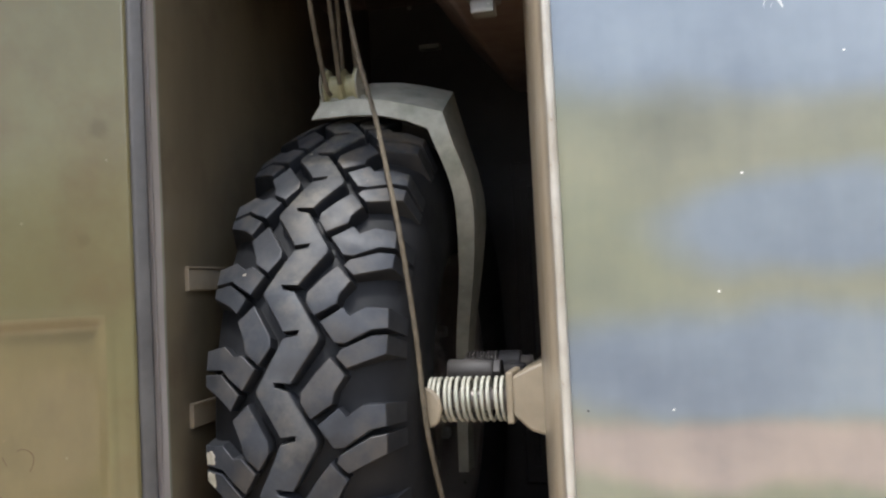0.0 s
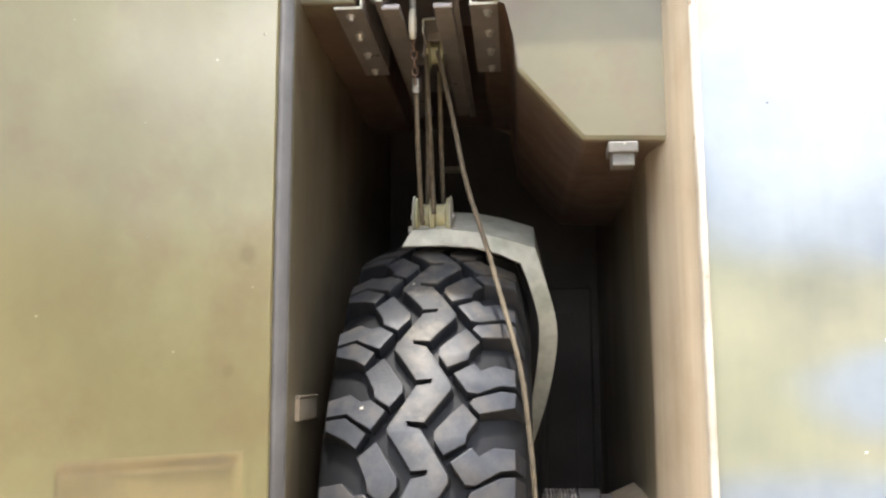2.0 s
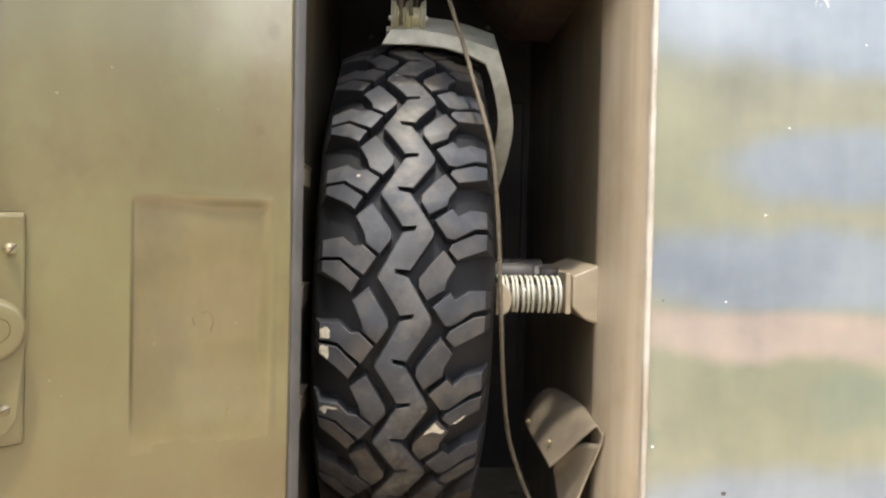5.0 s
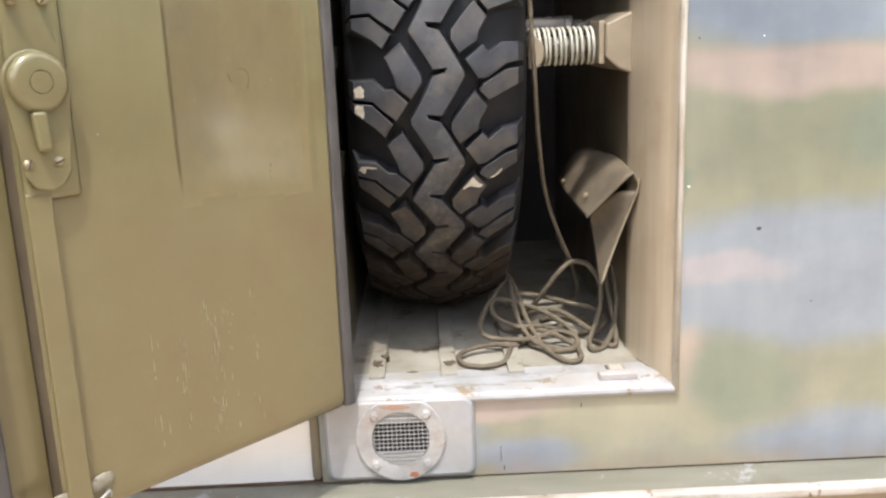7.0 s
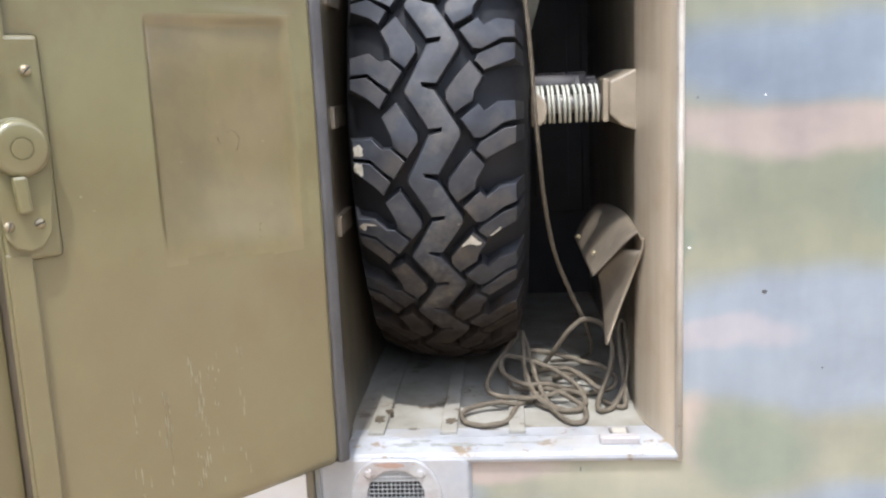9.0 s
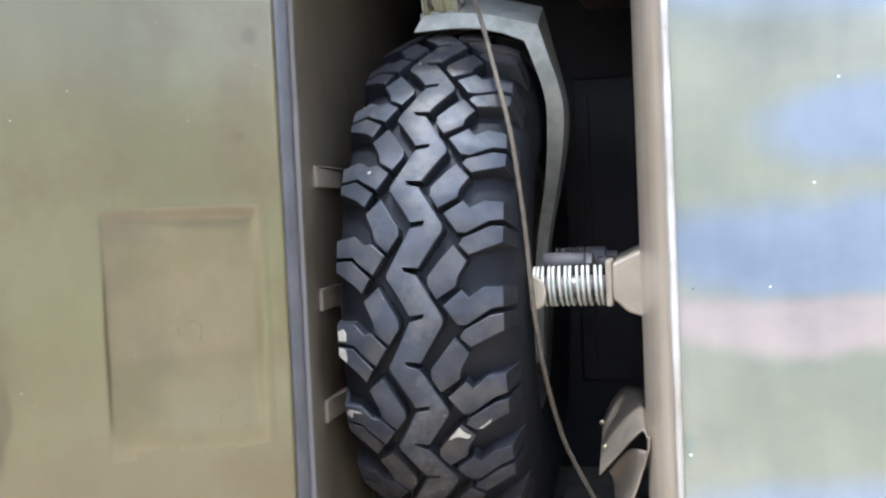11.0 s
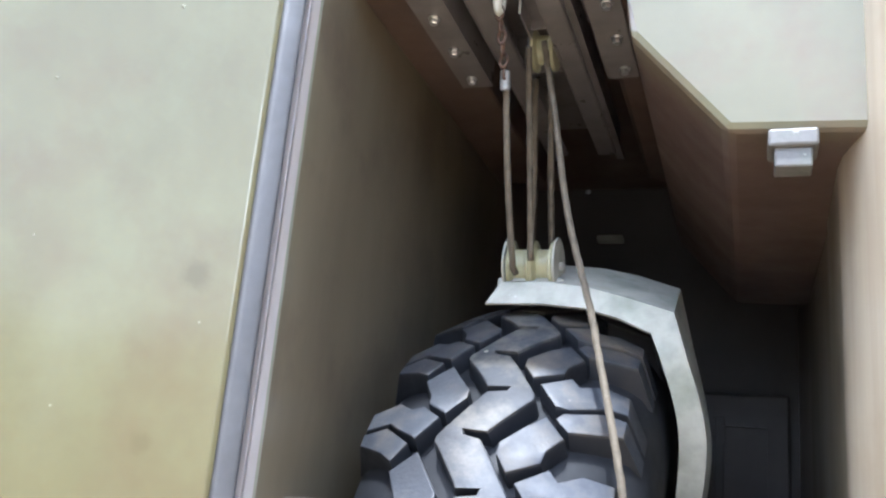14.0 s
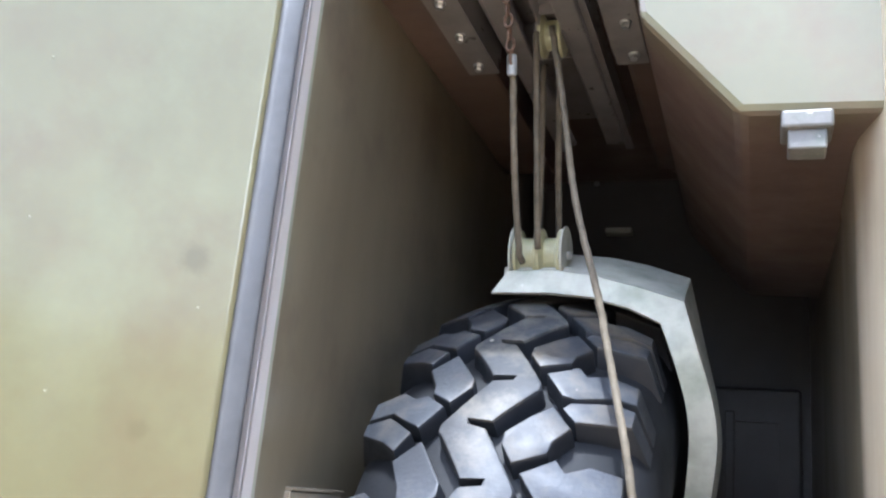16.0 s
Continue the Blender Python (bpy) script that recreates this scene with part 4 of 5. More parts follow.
for x, z, r in ((0.026, 1.077, 0.0075), (-0.093, 1.42, 0.003), (-0.02, 2.08, 0.003), (0.13, 0.935, 0.003)):
    chip(x, z, r * 0.6, dark_shade_paint, "dark chip in the paint")
for x, z0, z1, w in ((-0.455, 0.637, 0.672, 0.0008), (-0.449, 0.619, 0.631, 0.0011), (-0.30, 0.742, 0.753, 0.0009)):
    skin_mark([(x - w, z0), (x + w, z0 + 0.002), (x + w * 1.2, (z0 + z1) / 2), (x + w * 0.5, z1), (x - w, z1 - 0.002)], "dark scratch in the paint", dark_shade_paint)

# ---- ropes ----
def rope(name, label, path, r=0.0056, parent=None):
    ob = part(name, tube(bmesh.new(), path, r, 12, 0.20, 0.03), rope_mat, smooth=True)
    return tagged(ob, label, "rope")


rope("hoist_rope", "brown rope running between the two pulleys", spline([(-0.567, 1.462, 2.205), (-0.568, 1.50, 2.10), (-0.567, 1.553, 1.985), (-0.567, 1.578, 1.968)]), 0.0049)
rope("hoist_rope", "brown rope running between the two pulleys", spline([(-0.566, 1.655, 1.99), (-0.562, 1.63, 2.12), (-0.562, 1.60, 2.27)]), 0.0049)
rope("hoist_rope", "brown rope running between the two pulleys", spline([(-0.555, 1.521, 2.28), (-0.550, 1.55, 2.12), (-0.546, 1.574, 1.985)]), 0.0049)
rope("hoist_rope", "brown rope running between the two pulleys", spline([(-0.533, 1.652, 1.99), (-0.535, 1.62, 2.12), (-0.536, 1.59, 2.27)]), 0.0049)
crimp = thing("rope_crimp", "bright metal ferrule on the rope's end", "ferrule")
part("sleeve", rod((-0.567, 1.455, 2.212), (-0.5675, 1.464, 2.186), 0.0068, 12, 0.002), wire_steel, crimp)
fall = spline([(-0.533, 1.520, 2.285), (-0.508, 1.500, 2.17), (-0.478, 1.472, 2.02), (-0.440, 1.442, 1.893), (-0.427, 1.428, 1.843), (-0.390, 1.378, 1.70), (-0.376, 1.378, 1.59), (-0.369, 1.385, 1.50), (-0.364, 1.388, 1.41), (-0.359, 1.400, 1.34), (-0.348, 1.44, 1.23), (-0.327, 1.50, 1.11), (-0.290, 1.555, 1.005), (-0.262, 1.58, 0.94), (-0.24, 1.63, 0.86), (-0.26, 1.70, 0.812), (-0.33, 1.72, 0.80)], 12)
rope("rope_fall", "long brown rope hanging in front of the tyre", fall, 0.0047)
COIL = [
    [(-0.395, 1.625, 0.901), (-0.395, 1.56, 0.868), (-0.389, 1.492, 0.836), (-0.368, 1.438, 0.812), (-0.331, 1.411, 0.8), (-0.291, 1.404, 0.797), (-0.273, 1.433, 0.805), (-0.285, 1.475, 0.823), (-0.327, 1.518, 0.844), (-0.379, 1.543, 0.859), (-0.428, 1.557, 0.868), (-0.444, 1.538, 0.86), (-0.436, 1.501, 0.843), (-0.393, 1.475, 0.829), (-0.351, 1.479, 0.828), (-0.31, 1.505, 0.808), (-0.28, 1.54, 0.797)],
    [(-0.400, 1.64, 0.900), (-0.435, 1.567, 0.874), (-0.462, 1.518, 0.852), (-0.475, 1.467, 0.83), (-0.457, 1.441, 0.819), (-0.41, 1.436, 0.814), (-0.362, 1.441, 0.813), (-0.311, 1.462, 0.819), (-0.277, 1.45, 0.812), (-0.276, 1.421, 0.8), (-0.314, 1.401, 0.797), (-0.347, 1.416, 0.800), (-0.372, 1.455, 0.797), (-0.36, 1.51, 0.797)],
    [(-0.398, 1.629, 0.903), (-0.383, 1.569, 0.872), (-0.37, 1.492, 0.835), (-0.347, 1.421, 0.804), (-0.321, 1.357, 0.797), (-0.297, 1.335, 0.797), (-0.278, 1.361, 0.797), (-0.277, 1.416, 0.798), (-0.302, 1.441, 0.81), (-0.34, 1.467, 0.820), (-0.385, 1.495, 0.812), (-0.42, 1.54, 0.798), (-0.43, 1.60, 0.797)],
    [(-0.375, 1.47, 0.797), (-0.41, 1.43, 0.803), (-0.446, 1.428, 0.808), (-0.494, 1.416, 0.806), (-0.524, 1.387, 0.802), (-0.515, 1.348, 0.797), (-0.477, 1.330, 0.797), (-0.435, 1.352, 0.797), (-0.42, 1.399, 0.8), (-0.412, 1.44, 0.797), (-0.40, 1.50, 0.797)],
    [(-0.382, 1.574, 0.874), (-0.327, 1.566, 0.867), (-0.273, 1.549, 0.855), (-0.223, 1.533, 0.845), (-0.202, 1.496, 0.827), (-0.232, 1.467, 0.816), (-0.269, 1.501, 0.833), (-0.301, 1.526, 0.845), (-0.345, 1.57, 0.83), (-0.38, 1.63, 0.80)],
    [(-0.330, 1.60, 0.80), (-0.30, 1.62, 0.80), (-0.25, 1.60, 0.80), (-0.22, 1.55, 0.80), (-0.25, 1.50, 0.80), (-0.32, 1.50, 0.80)],
]
coil = thing("rope_coil", "loose coil of brown rope on the compartment floor", "rope")
for pts in COIL:
    part("rope_turn", tube(bmesh.new(), spline(pts, 7), 0.0060, 9, 0.16, 0.04), rope_mat, coil, smooth=True)
bm = bmesh.new()
tube(bm, spline([(-0.37, 1.62, 0.80), (-0.335, 1.565, 0.865), (-0.297, 1.542, 0.925), (-0.263, 1.56, 0.945), (-0.227, 1.555, 0.937), (-0.208, 1.528, 0.905), (-0.211, 1.497, 0.869), (-0.23, 1.461, 0.831), (-0.247, 1.434, 0.803), (-0.245, 1.400, 0.797), (-0.217, 1.421, 0.797), (-0.190, 1.461, 0.828), (-0.175, 1.501, 0.872), (-0.174, 1.532, 0.91), (-0.177, 1.552, 0.938), (-0.188, 1.552, 0.940), (-0.191, 1.535, 0.912), (-0.190, 1.492, 0.861), (-0.188, 1.452, 0.818), (-0.195, 1.423, 0.797), (-0.215, 1.431, 0.797), (-0.24, 1.47, 0.797)], 8), 0.0060, 9, 0.16, 0.04)
tagged(part("rope_loop", bm, rope_mat, smooth=True), "upright loop of brown rope leaning on the side wall", "rope")

# ---- spring buffer on the side wall ----
buffer_ = thing("spring_buffer", "steel coil-spring buffer on a tan painted wall bracket", "spring buffer")
part("bracket", prism([(-0.222, 1.452), (-0.1665, 1.476), (-0.1665, 1.356), (-0.196, 1.366), (-0.222, 1.390)], 1.402, 1.76, 0.004), tan_paint, buffer_, "tan painted wall bracket")
part("flange", box(-0.234, -0.2225, 1.408, 1.50, 1.376, 1.458, 0.003), tan_paint, buffer_)
helix = []
for k in range(289):
    f, a = k / 288, 2 * math.pi * 13 * k / 288
    helix.append(Vector((-0.366 + 0.130 * (f ** 1.12) + 0.0012 * math.sin(a * 0.37), 1.447 + 0.0345 * math.cos(a), 1.412 + 0.0345 * math.sin(a))))
part("coil_spring", tube(bmesh.new(), helix, 0.0031, 8), galvanised, buffer_, "dull steel coil spring", True)
part("rod", rod((-0.372, 1.447, 1.412), (-0.22, 1.447, 1.412), 0.018, 20), dark_steel, buffer_, smooth=True)
part("end_cap", prism([(-0.370, 1.371), (-0.352, 1.373), (-0.343, 1.383), (-0.339, 1.400), (-0.341, 1.416), (-0.350, 1.429), (-0.360, 1.436), (-0.370, 1.438)], 1.404, 1.416, 0.004), tan_paint, buffer_, "rounded tan end plate")
# rear parts are painted dark for the shade behind the spring
part("rear_rod", rod((-0.36, 1.56, 1.447), (-0.278, 1.56, 1.447), 0.021, 20, 0.002), dark_shade_paint, buffer_, smooth=True)
part("rear_nut", rod((-0.278, 1.56, 1.447), (-0.264, 1.56, 1.447), 0.021, 6, 0.002), dark_shade_paint, buffer_)
part("rear_bolt", rod((-0.258, 1.56, 1.447), (-0.222, 1.56, 1.447), 0.012, 12), dark_shade_paint, buffer_, smooth=True)
part("rear_thread", tube(bmesh.new(), [Vector((-0.345 + 0.06 * k / 150, 1.66 + 0.02 * math.cos(2 * math.pi * 9 * k / 150), 1.452 + 0.02 * math.sin(2 * math.pi * 9 * k / 150))) for k in range(151)], 0.0026, 6), dark_steel, buffer_, smooth=True)
part("rear_collar", lathe([(-0.285, 0.019), (-0.283, 0.022), (-0.245, 0.022), (-0.243, 0.019)], 24, Matrix.Translation((0, 1.66, 1.452))), dark_shade_paint, buffer_)
part("rear_spindle", rod((-0.35, 1.66, 1.452), (-0.222, 1.66, 1.452), 0.012, 12), dark_steel, buffer_, smooth=True)

# ---- brackets on the other side wall ----
def wall_tab():
    tab_ = thing("wall_bracket", "small dull bracket on the wall beside the tyre", "bracket", "wall brackets")
    part("block", box(-0.7515, -0.739, 0.0, 0.13, -0.040, -0.004, 0.002), tan_paint, tab_)
    part("top_leaf", box(-0.7515, -0.736, -0.002, 0.13, -0.0035, 0.0, 0.001), tan_paint, tab_, "worn tan top edge")
    part("end_leaf", box(-0.7515, -0.737, -0.003, 0.0, -0.040, -0.0045, 0.001), tan_paint, tab_)
    return tab_


first_tab = wall_tab()
first_tab.matrix_basis = pose(0, 1.335, 1.652)
copy_thing(first_tab, pose(0, 1.335, 1.427))
copy_thing(first_tab, pose(0, 1.335, 1.222))

# ---- flap of rubberised canvas low on the side wall ----
flap = thing("canvas_flap", "folded grey-brown rubberised flap fixed low on the side wall", "flap")
def sheet(points, n, thick):
    """A sheet through a net of points, rows first."""
    rows_ = [spline(r, n) for r in points]
    cols = [spline([r[i] for r in rows_], n) for i in range(len(rows_[0]))]
    bm = bmesh.new()
    vs = [[bm.verts.new(p) for p in c] for c in cols]
    for a, b in zip(vs, vs[1:]):
        for i in range(len(a) - 1):
            bm.faces.new((a[i], a[i + 1], b[i + 1], b[i]))
    bmesh.ops.recalc_face_normals(bm, faces=bm.faces)
    bmesh.ops.solidify(bm, geom=bm.faces[:], thickness=thick)
    return bm
part("upper_fold", sheet([[(-0.168, 1.70, 1.160), (-0.190, 1.70, 1.176), (-0.221, 1.705, 1.174), (-0.246, 1.72, 1.143), (-0.268, 1.74, 1.096)],
                          [(-0.168, 1.50, 1.166), (-0.182, 1.51, 1.184), (-0.208, 1.52, 1.168), (-0.236, 1.54, 1.128), (-0.263, 1.57, 1.085)],
                          [(-0.167, 1.346, 1.152), (-0.178, 1.350, 1.170), (-0.199, 1.358, 1.152), (-0.229, 1.380, 1.114), (-0.259, 1.402, 1.077)]], 8, 0.003), flap_mat, flap, smooth=True)
part("lower_fold", sheet([[(-0.172, 1.353, 1.134), (-0.205, 1.388, 1.126), (-0.243, 1.445, 1.073)],
                          [(-0.190, 1.371, 1.071), (-0.212, 1.425, 1.055), (-0.234, 1.477, 1.040)],
                          [(-0.209, 1.373, 1.021), (-0.220, 1.405, 1.010), (-0.232, 1.440, 0.995)],
                          [(-0.235, 1.373, 0.945), (-0.2345, 1.376, 0.944), (-0.234, 1.380, 0.944)]], 6, 0.003), flap_mat, flap, smooth=True)
# lit thickness of the lower fold, added as a pale tube
part("hem_strip", tube(bmesh.new(), spline([(-0.168, 1.345, 1.160), (-0.171, 1.350, 1.134), (-0.190, 1.368, 1.071), (-0.209, 1.370, 1.021), (-0.235, 1.370, 0.945)], 8), 0.0022, 8), tan_paint, flap, "pale strip for the fold's lit edge", True)
for p in ((-0.247, 1.470, 1.108), (-0.262, 1.66, 1.108)):
    part("rivet", rod(p, (p[0] - 0.005, p[1] - 0.004, p[2] + 0.004), 0.0055, 12, 0.002), brass, flap)

# ---- small block on the floor ----
stop_paint = surface("pinkish_grey_paint", (0.26, 0.24, 0.225), (0.36, 0.335, 0.32), 20.0, (0.4, 0.6), grain=150, relief=0.2)
stop = thing("floor_stop", "small pale metal stop plate on the compartment floor", "stop plate")
part("plate", box(-0.262, -0.189, 1.250, 1.272, FLOOR - 0.003, FLOOR + 0.012, 0.003), stop_paint, stop)
part("lug", box(-0.239, -0.203, 1.282, 1.318, FLOOR - 0.002, FLOOR + 0.0055, 0.001), dark_steel, stop, "small dark-edged metal lug")
part("lug_face", box(-0.234, -0.208, 1.286, 1.313, FLOOR + 0.0050, FLOOR + 0.0065, 0.0005), lip_paint, stop)

# ---- vent under the opening ----
vent = thing("air_vent", "round mesh air vent with a bolted flange, touched with red paint", "vent")
bm = bmesh.new()
cx, cz, n = -0.645, 0.703, 40
def flange_r(a):
    return 0.086 if math.sin(a) < 0.6 else min(0.086, 0.0755 / math.sin(a))
rings = []
for y, f in ((1.2205, 1.0), (1.2165, 1.0), (1.2145, 0.96), (1.2145, 0.0), (1.2205, 0.0)):
    ring = []
    for k in range(n):
        a = 2 * math.pi * k / n
        r = flange_r(a) * f if f else 0.0555
        ring.append(bm.verts.new((cx + r * math.cos(a), y, cz + r * math.sin(a))))
    rings.append(ring)
for a, b in zip(rings, rings[1:]):
    for k in range(n):
        bm.faces.new((a[k], a[(k + 1) % n], b[(k + 1) % n], b[k]))
part("flange", bm, flange_metal, vent)
for k in range(-6, 7):
    d = k * 0.0083
    h = math.sqrt(max(0.0557 ** 2 - d * d, 0.0))
    part("mesh_wire", rod((cx + d, 1.2185, cz - h), (cx + d, 1.2185, cz + h), 0.0008, 6), wire_steel, vent)
    part("mesh_wire", rod((cx - h, 1.2172, cz + d), (cx + h, 1.2172, cz + d), 0.0008, 6), wire_steel, vent)
for a in (45, 135, 225, 315):
    q = (cx + 0.069 * math.cos(radians(a)), 1.2145, cz + 0.069 * math.sin(radians(a)))
    strip_bolt("bolt", q, (0, -1, 0), 0.0075, 0.006, vent, flange_metal)
# black disc in place of the duct's depth
part("duct_bottom", rod((cx, 1.2322, cz), (cx, 1.2346, cz), 0.0566, 40), void, vent, "black disc for the shade in the duct behind the mesh")
smear = random.Random(8)
def vent_mark(x, z, w, h, material, label):
    """A ragged touch of paint on the flange."""
    bm = bmesh.new()
    n = 16
    pts = [(x + w * smear.uniform(0.6, 1.05) * math.cos(2 * math.pi * i / n), z + h * smear.uniform(0.6, 1.05) * math.sin(2 * math.pi * i / n)) for i in range(n)]
    front = [bm.verts.new((a, 1.2140, b)) for a, b in pts]
    rear = [bm.verts.new((a, 1.2147, b)) for a, b in pts]
    bm.faces.new(front)
    for i in range(n):
        bm.faces.new((front[i], front[(i + 1) % n], rear[(i + 1) % n], rear[i]))
    part("red_patch", bm, material, vent, label)


vent_mark(cx - 0.006, cz + 0.0655, 0.034, 0.006, rust_pale, "faded brown touch-up paint")
vent_mark(cx + 0.022, cz - 0.073, 0.011, 0.006, rust, "red touch-up paint")
# raised field of the body side round the vent, with a hole behind the mesh
bm = bmesh.new()
outer = rounded(-0.785, -0.508, 0.622, 0.778, 0.016, 9)
rows = []
for y, g in ((1.2345, 0.006), (1.2230, 0.0), (1.2206, -0.004)):
    rows.append([bm.verts.new((x + (g if x > cx else -g), y, z + (g if z > cz else -g))) for x, z in outer])
circ = []
for x, z in outer:
    a = math.atan2(z - cz, x - cx)
    circ.append((cx + 0.0575 * math.cos(a), cz + 0.0575 * math.sin(a)))
rows.append([bm.verts.new((x, 1.2206, z)) for x, z in circ])
rows.append([bm.verts.new((x, 1.2345, z)) for x, z in circ])
for a, b in zip(rows, rows[1:]):
    for k in range(len(a)):
        bm.faces.new((a[k], a[(k + 1) % len(a)], b[(k + 1) % len(a)], b[k]))
tagged(part("raised_panel", bm, panel_paint), "raised faded grey-white field round the vent", "panel", kind="structure")
# brown strip standing for the shadow in the rounded gap
tagged(part("corner_strip", prism([(-0.818, 0.62), (-0.818, 3.0), (-0.8005, 3.0), (-0.8005, 0.62)], 1.226, 1.262, 0.006), inner_shaded), "brown vertical strip for the shaded gap at the body's joint", "trim", kind="structure")
# sunlight on this side is put into the white paint
tagged(part("wall_side", box(-4.2, -0.819, 1.245, 1.27, 0.612, 3.0), white_sunlit), "sheet-metal body side beyond the joint, sunlight put into its white paint", "wall", kind="structure")

# ---- sill beam under the body ----
tagged(part("sill", box(-4.2, 3.6, 1.146, 1.40, 0.528, 0.5995, 0.005), chipped), "worn sill beam with brown chipped face", "sill", kind="structure")
tagged(part("ledge", box(-4.2, 3.6, 1.1545, 1.239, 0.600, 0.6080, 0.001), ledge_paint), "worn grey-olive ledge on top of the sill beam", "ledge", kind="structure")
tagged(part("trim", box(-4.2, 3.6, 1.130, 1.154, 0.588, 0.6115, 0.008, 4), white_edge), "whitish worn rounded edge strip along the ledge", "trim", kind="structure")
# unseen dark sheet added where only shade lies
tagged(part("under_frame", box(-4.2, 3.6, 1.262, 1.40, 0.15, 0.527), void), "unseen dark sheet for the shade below the sill beam", "chassis", kind="structure")
tagged(part("gap_strip", box(-4.2, 3.6, 1.2395, 1.262, 0.6050, 0.6118), rusty_steel), "dark joint between the body side and the sill", "joint", kind="structure")
for x in (-0.765, -0.341, 0.074, 0.49):
    s_ = thing("sill_screw", "dark screw in the chipped sill beam", "screw", "sill screws")
    part("head", lathe([(0, 0.011), (0.003, 0.010), (0.004, 0.006)], 16, Matrix.Translation((x, 1.146, 0.560)) @ Matrix.Rotation(radians(-90), 4, "Z")), dark_steel, s_)
flaking = random.Random(17)
def sill_flake(x, z, w, h):
    """A ragged fleck where the brown has flaked off the white on the sill's face."""
    n = 16
    pts = [(x + w * flaking.uniform(0.35, 1.05) * math.cos(2 * math.pi * k / n), z + h * flaking.uniform(0.35, 1.05) * math.sin(2 * math.pi * k / n)) for k in range(n)]
    bm = bmesh.new()
    front = [bm.verts.new((a, 1.1454, b)) for a, b in pts]
    rear = [bm.verts.new((a, 1.1462, b)) for a, b in pts]
    bm.faces.new(front)
    for k in range(n):
        bm.faces.new((front[k], front[(k + 1) % n], rear[(k + 1) % n], rear[k]))
    part("flaked_patch", bm, white_edge, bpy.data.objects["sill"], "white flaked fleck")


for x in (-0.765, -0.341, 0.074, 0.49):
    for k in range(9):
        sill_flake(x + flaking.choice((-1, -1, 1)) * flaking.uniform(0.02, 0.11), 0.566 + flaking.uniform(-0.022, 0.014), flaking.uniform(0.008, 0.028), flaking.uniform(0.0015, 0.0045))
for k in range(22):
    sill_flake(flaking.uniform(-0.8, 0.6), 0.535 + flaking.uniform(-0.001, 0.004), flaking.uniform(0.008, 0.04), flaking.uniform(0.0010, 0.0025))
tagged(part("wall_rear", box(-4.2, 3.6, 3.16, 3.2, 0.55, 3.0), olive), "olive painted far side of the vehicle body", "wall", kind="structure")
tagged(part("wall_end", box(-4.2, -4.16, 1.272, 3.158, 0.55, 3.0), olive), "olive painted end wall of the vehicle body", "wall", kind="structure")
tagged(part("wall_end", box(3.56, 3.6, 1.262, 3.158, 0.55, 3.0), olive), "olive painted end wall of the vehicle body", "wall", kind="structure")
tagged(part("roof", box(-4.2, 3.6, 1.20, 3.2, 3.0, 3.05), olive), "olive painted roof edge of the vehicle body", "roof", kind="structure")

# ---- the open door ----
A_ = radians(134)
# local frame: s along the door away from the hinge, n towards the viewer, z up
sx, sy = math.cos(A_), -math.sin(A_)
D = Matrix(((sx, -sy, 0, -0.683), (sy, sx, 0, SKIN), (0, 0, 1, 0), (0, 0, 0, 1)))   # n = (-sy, sx)
door = thing("door_1", "open olive painted compartment door with a pressed recess and rubber seal", "door", kind="structure")
S0, S1, Z0, Z1 = 0.08, 0.600, 0.792, 2.398
def smooth_step(a, b, x):
    t = min(max((x - a) / (b - a), 0.0), 1.0)
    return t * t * (3 - 2 * t)
def door_depth(s, z):
    inside = smooth_step(0.122, 0.140, s) * (1 - smooth_step(0.363, 0.374, s)) * (1 - smooth_step(1.562, 1.579, z)) * smooth_step(1.185, 1.262, z + 0.12 * (s - 0.25) + 0.02 * math.sin(14 * s))
    run = min(max((1.576 - z) / 0.37, 0), 1)
    side = min(max((s - 0.13) / 0.24, 0), 1)
    dish = 0.0080 + 0.0105 * smooth_step(0.12, 0.62, run) - 0.0148 * smooth_step(0.60, 1.02, run)
    dish *= 1 - 0.55 * smooth_step(0.30, 1.0, side)
    dish -= 0.0028 * math.exp(-((z - 1.178 + 0.12 * (s - 0.25)) / 0.014) ** 2)
    ridge = 0.0007 * math.exp(-((z - 1.584 - 0.05 * (s - 0.25)) / 0.009) ** 2) * smooth_step(0.10, 0.15, s) * (1 - smooth_step(0.22, 0.34, s))
    wave = 0.0020 * math.sin(5.1 * s + 2.3 * z) * math.sin(3.1 * z + 1) + 0.0010 * math.sin(19 * s) * math.sin(6 * z + 2 * s)
    groove = 0.0008 * math.exp(-((s - 0.110) / 0.005) ** 2) * smooth_step(1.15, 1.25, z) * (1 - smooth_step(1.50, 1.60, z))
    edge = 0.006 * (0.6 * smooth_step(S0 + 0.006, S0, s) + smooth_step(S1 - 0.008, S1, s) + smooth_step(Z0 + 0.012, Z0, z) + smooth_step(Z1 - 0.012, Z1, z))
    return ridge + wave - inside * dish - groove - edge
def lines(a, b, step, extra):
    vals = sorted(set([round(a + (b - a) * k / int((b - a) / step), 5) for k in range(int((b - a) / step) + 1)] + extra))
    return vals
ss = lines(S0, S1, 0.008, [0.124, 0.127, 0.130, 0.133, 0.136, 0.365, 0.367, 0.369, 0.371, 0.374, 0.083, 0.086, 0.106, 0.110, 0.114, 0.118])
zs = lines(Z0, Z1, 0.014, [1.548, 1.553, 1.558, 1.562, 1.566, 1.570, 1.574, 1.578, 1.582, 1.586, 1.590, 1.594, 1.6, 1.606, 1.16, 1.168, 1.176, 1.184, 1.195, 1.2, 1.205, 1.215, 0.796, 0.80, 2.394, 2.39])
bm = bmesh.new()
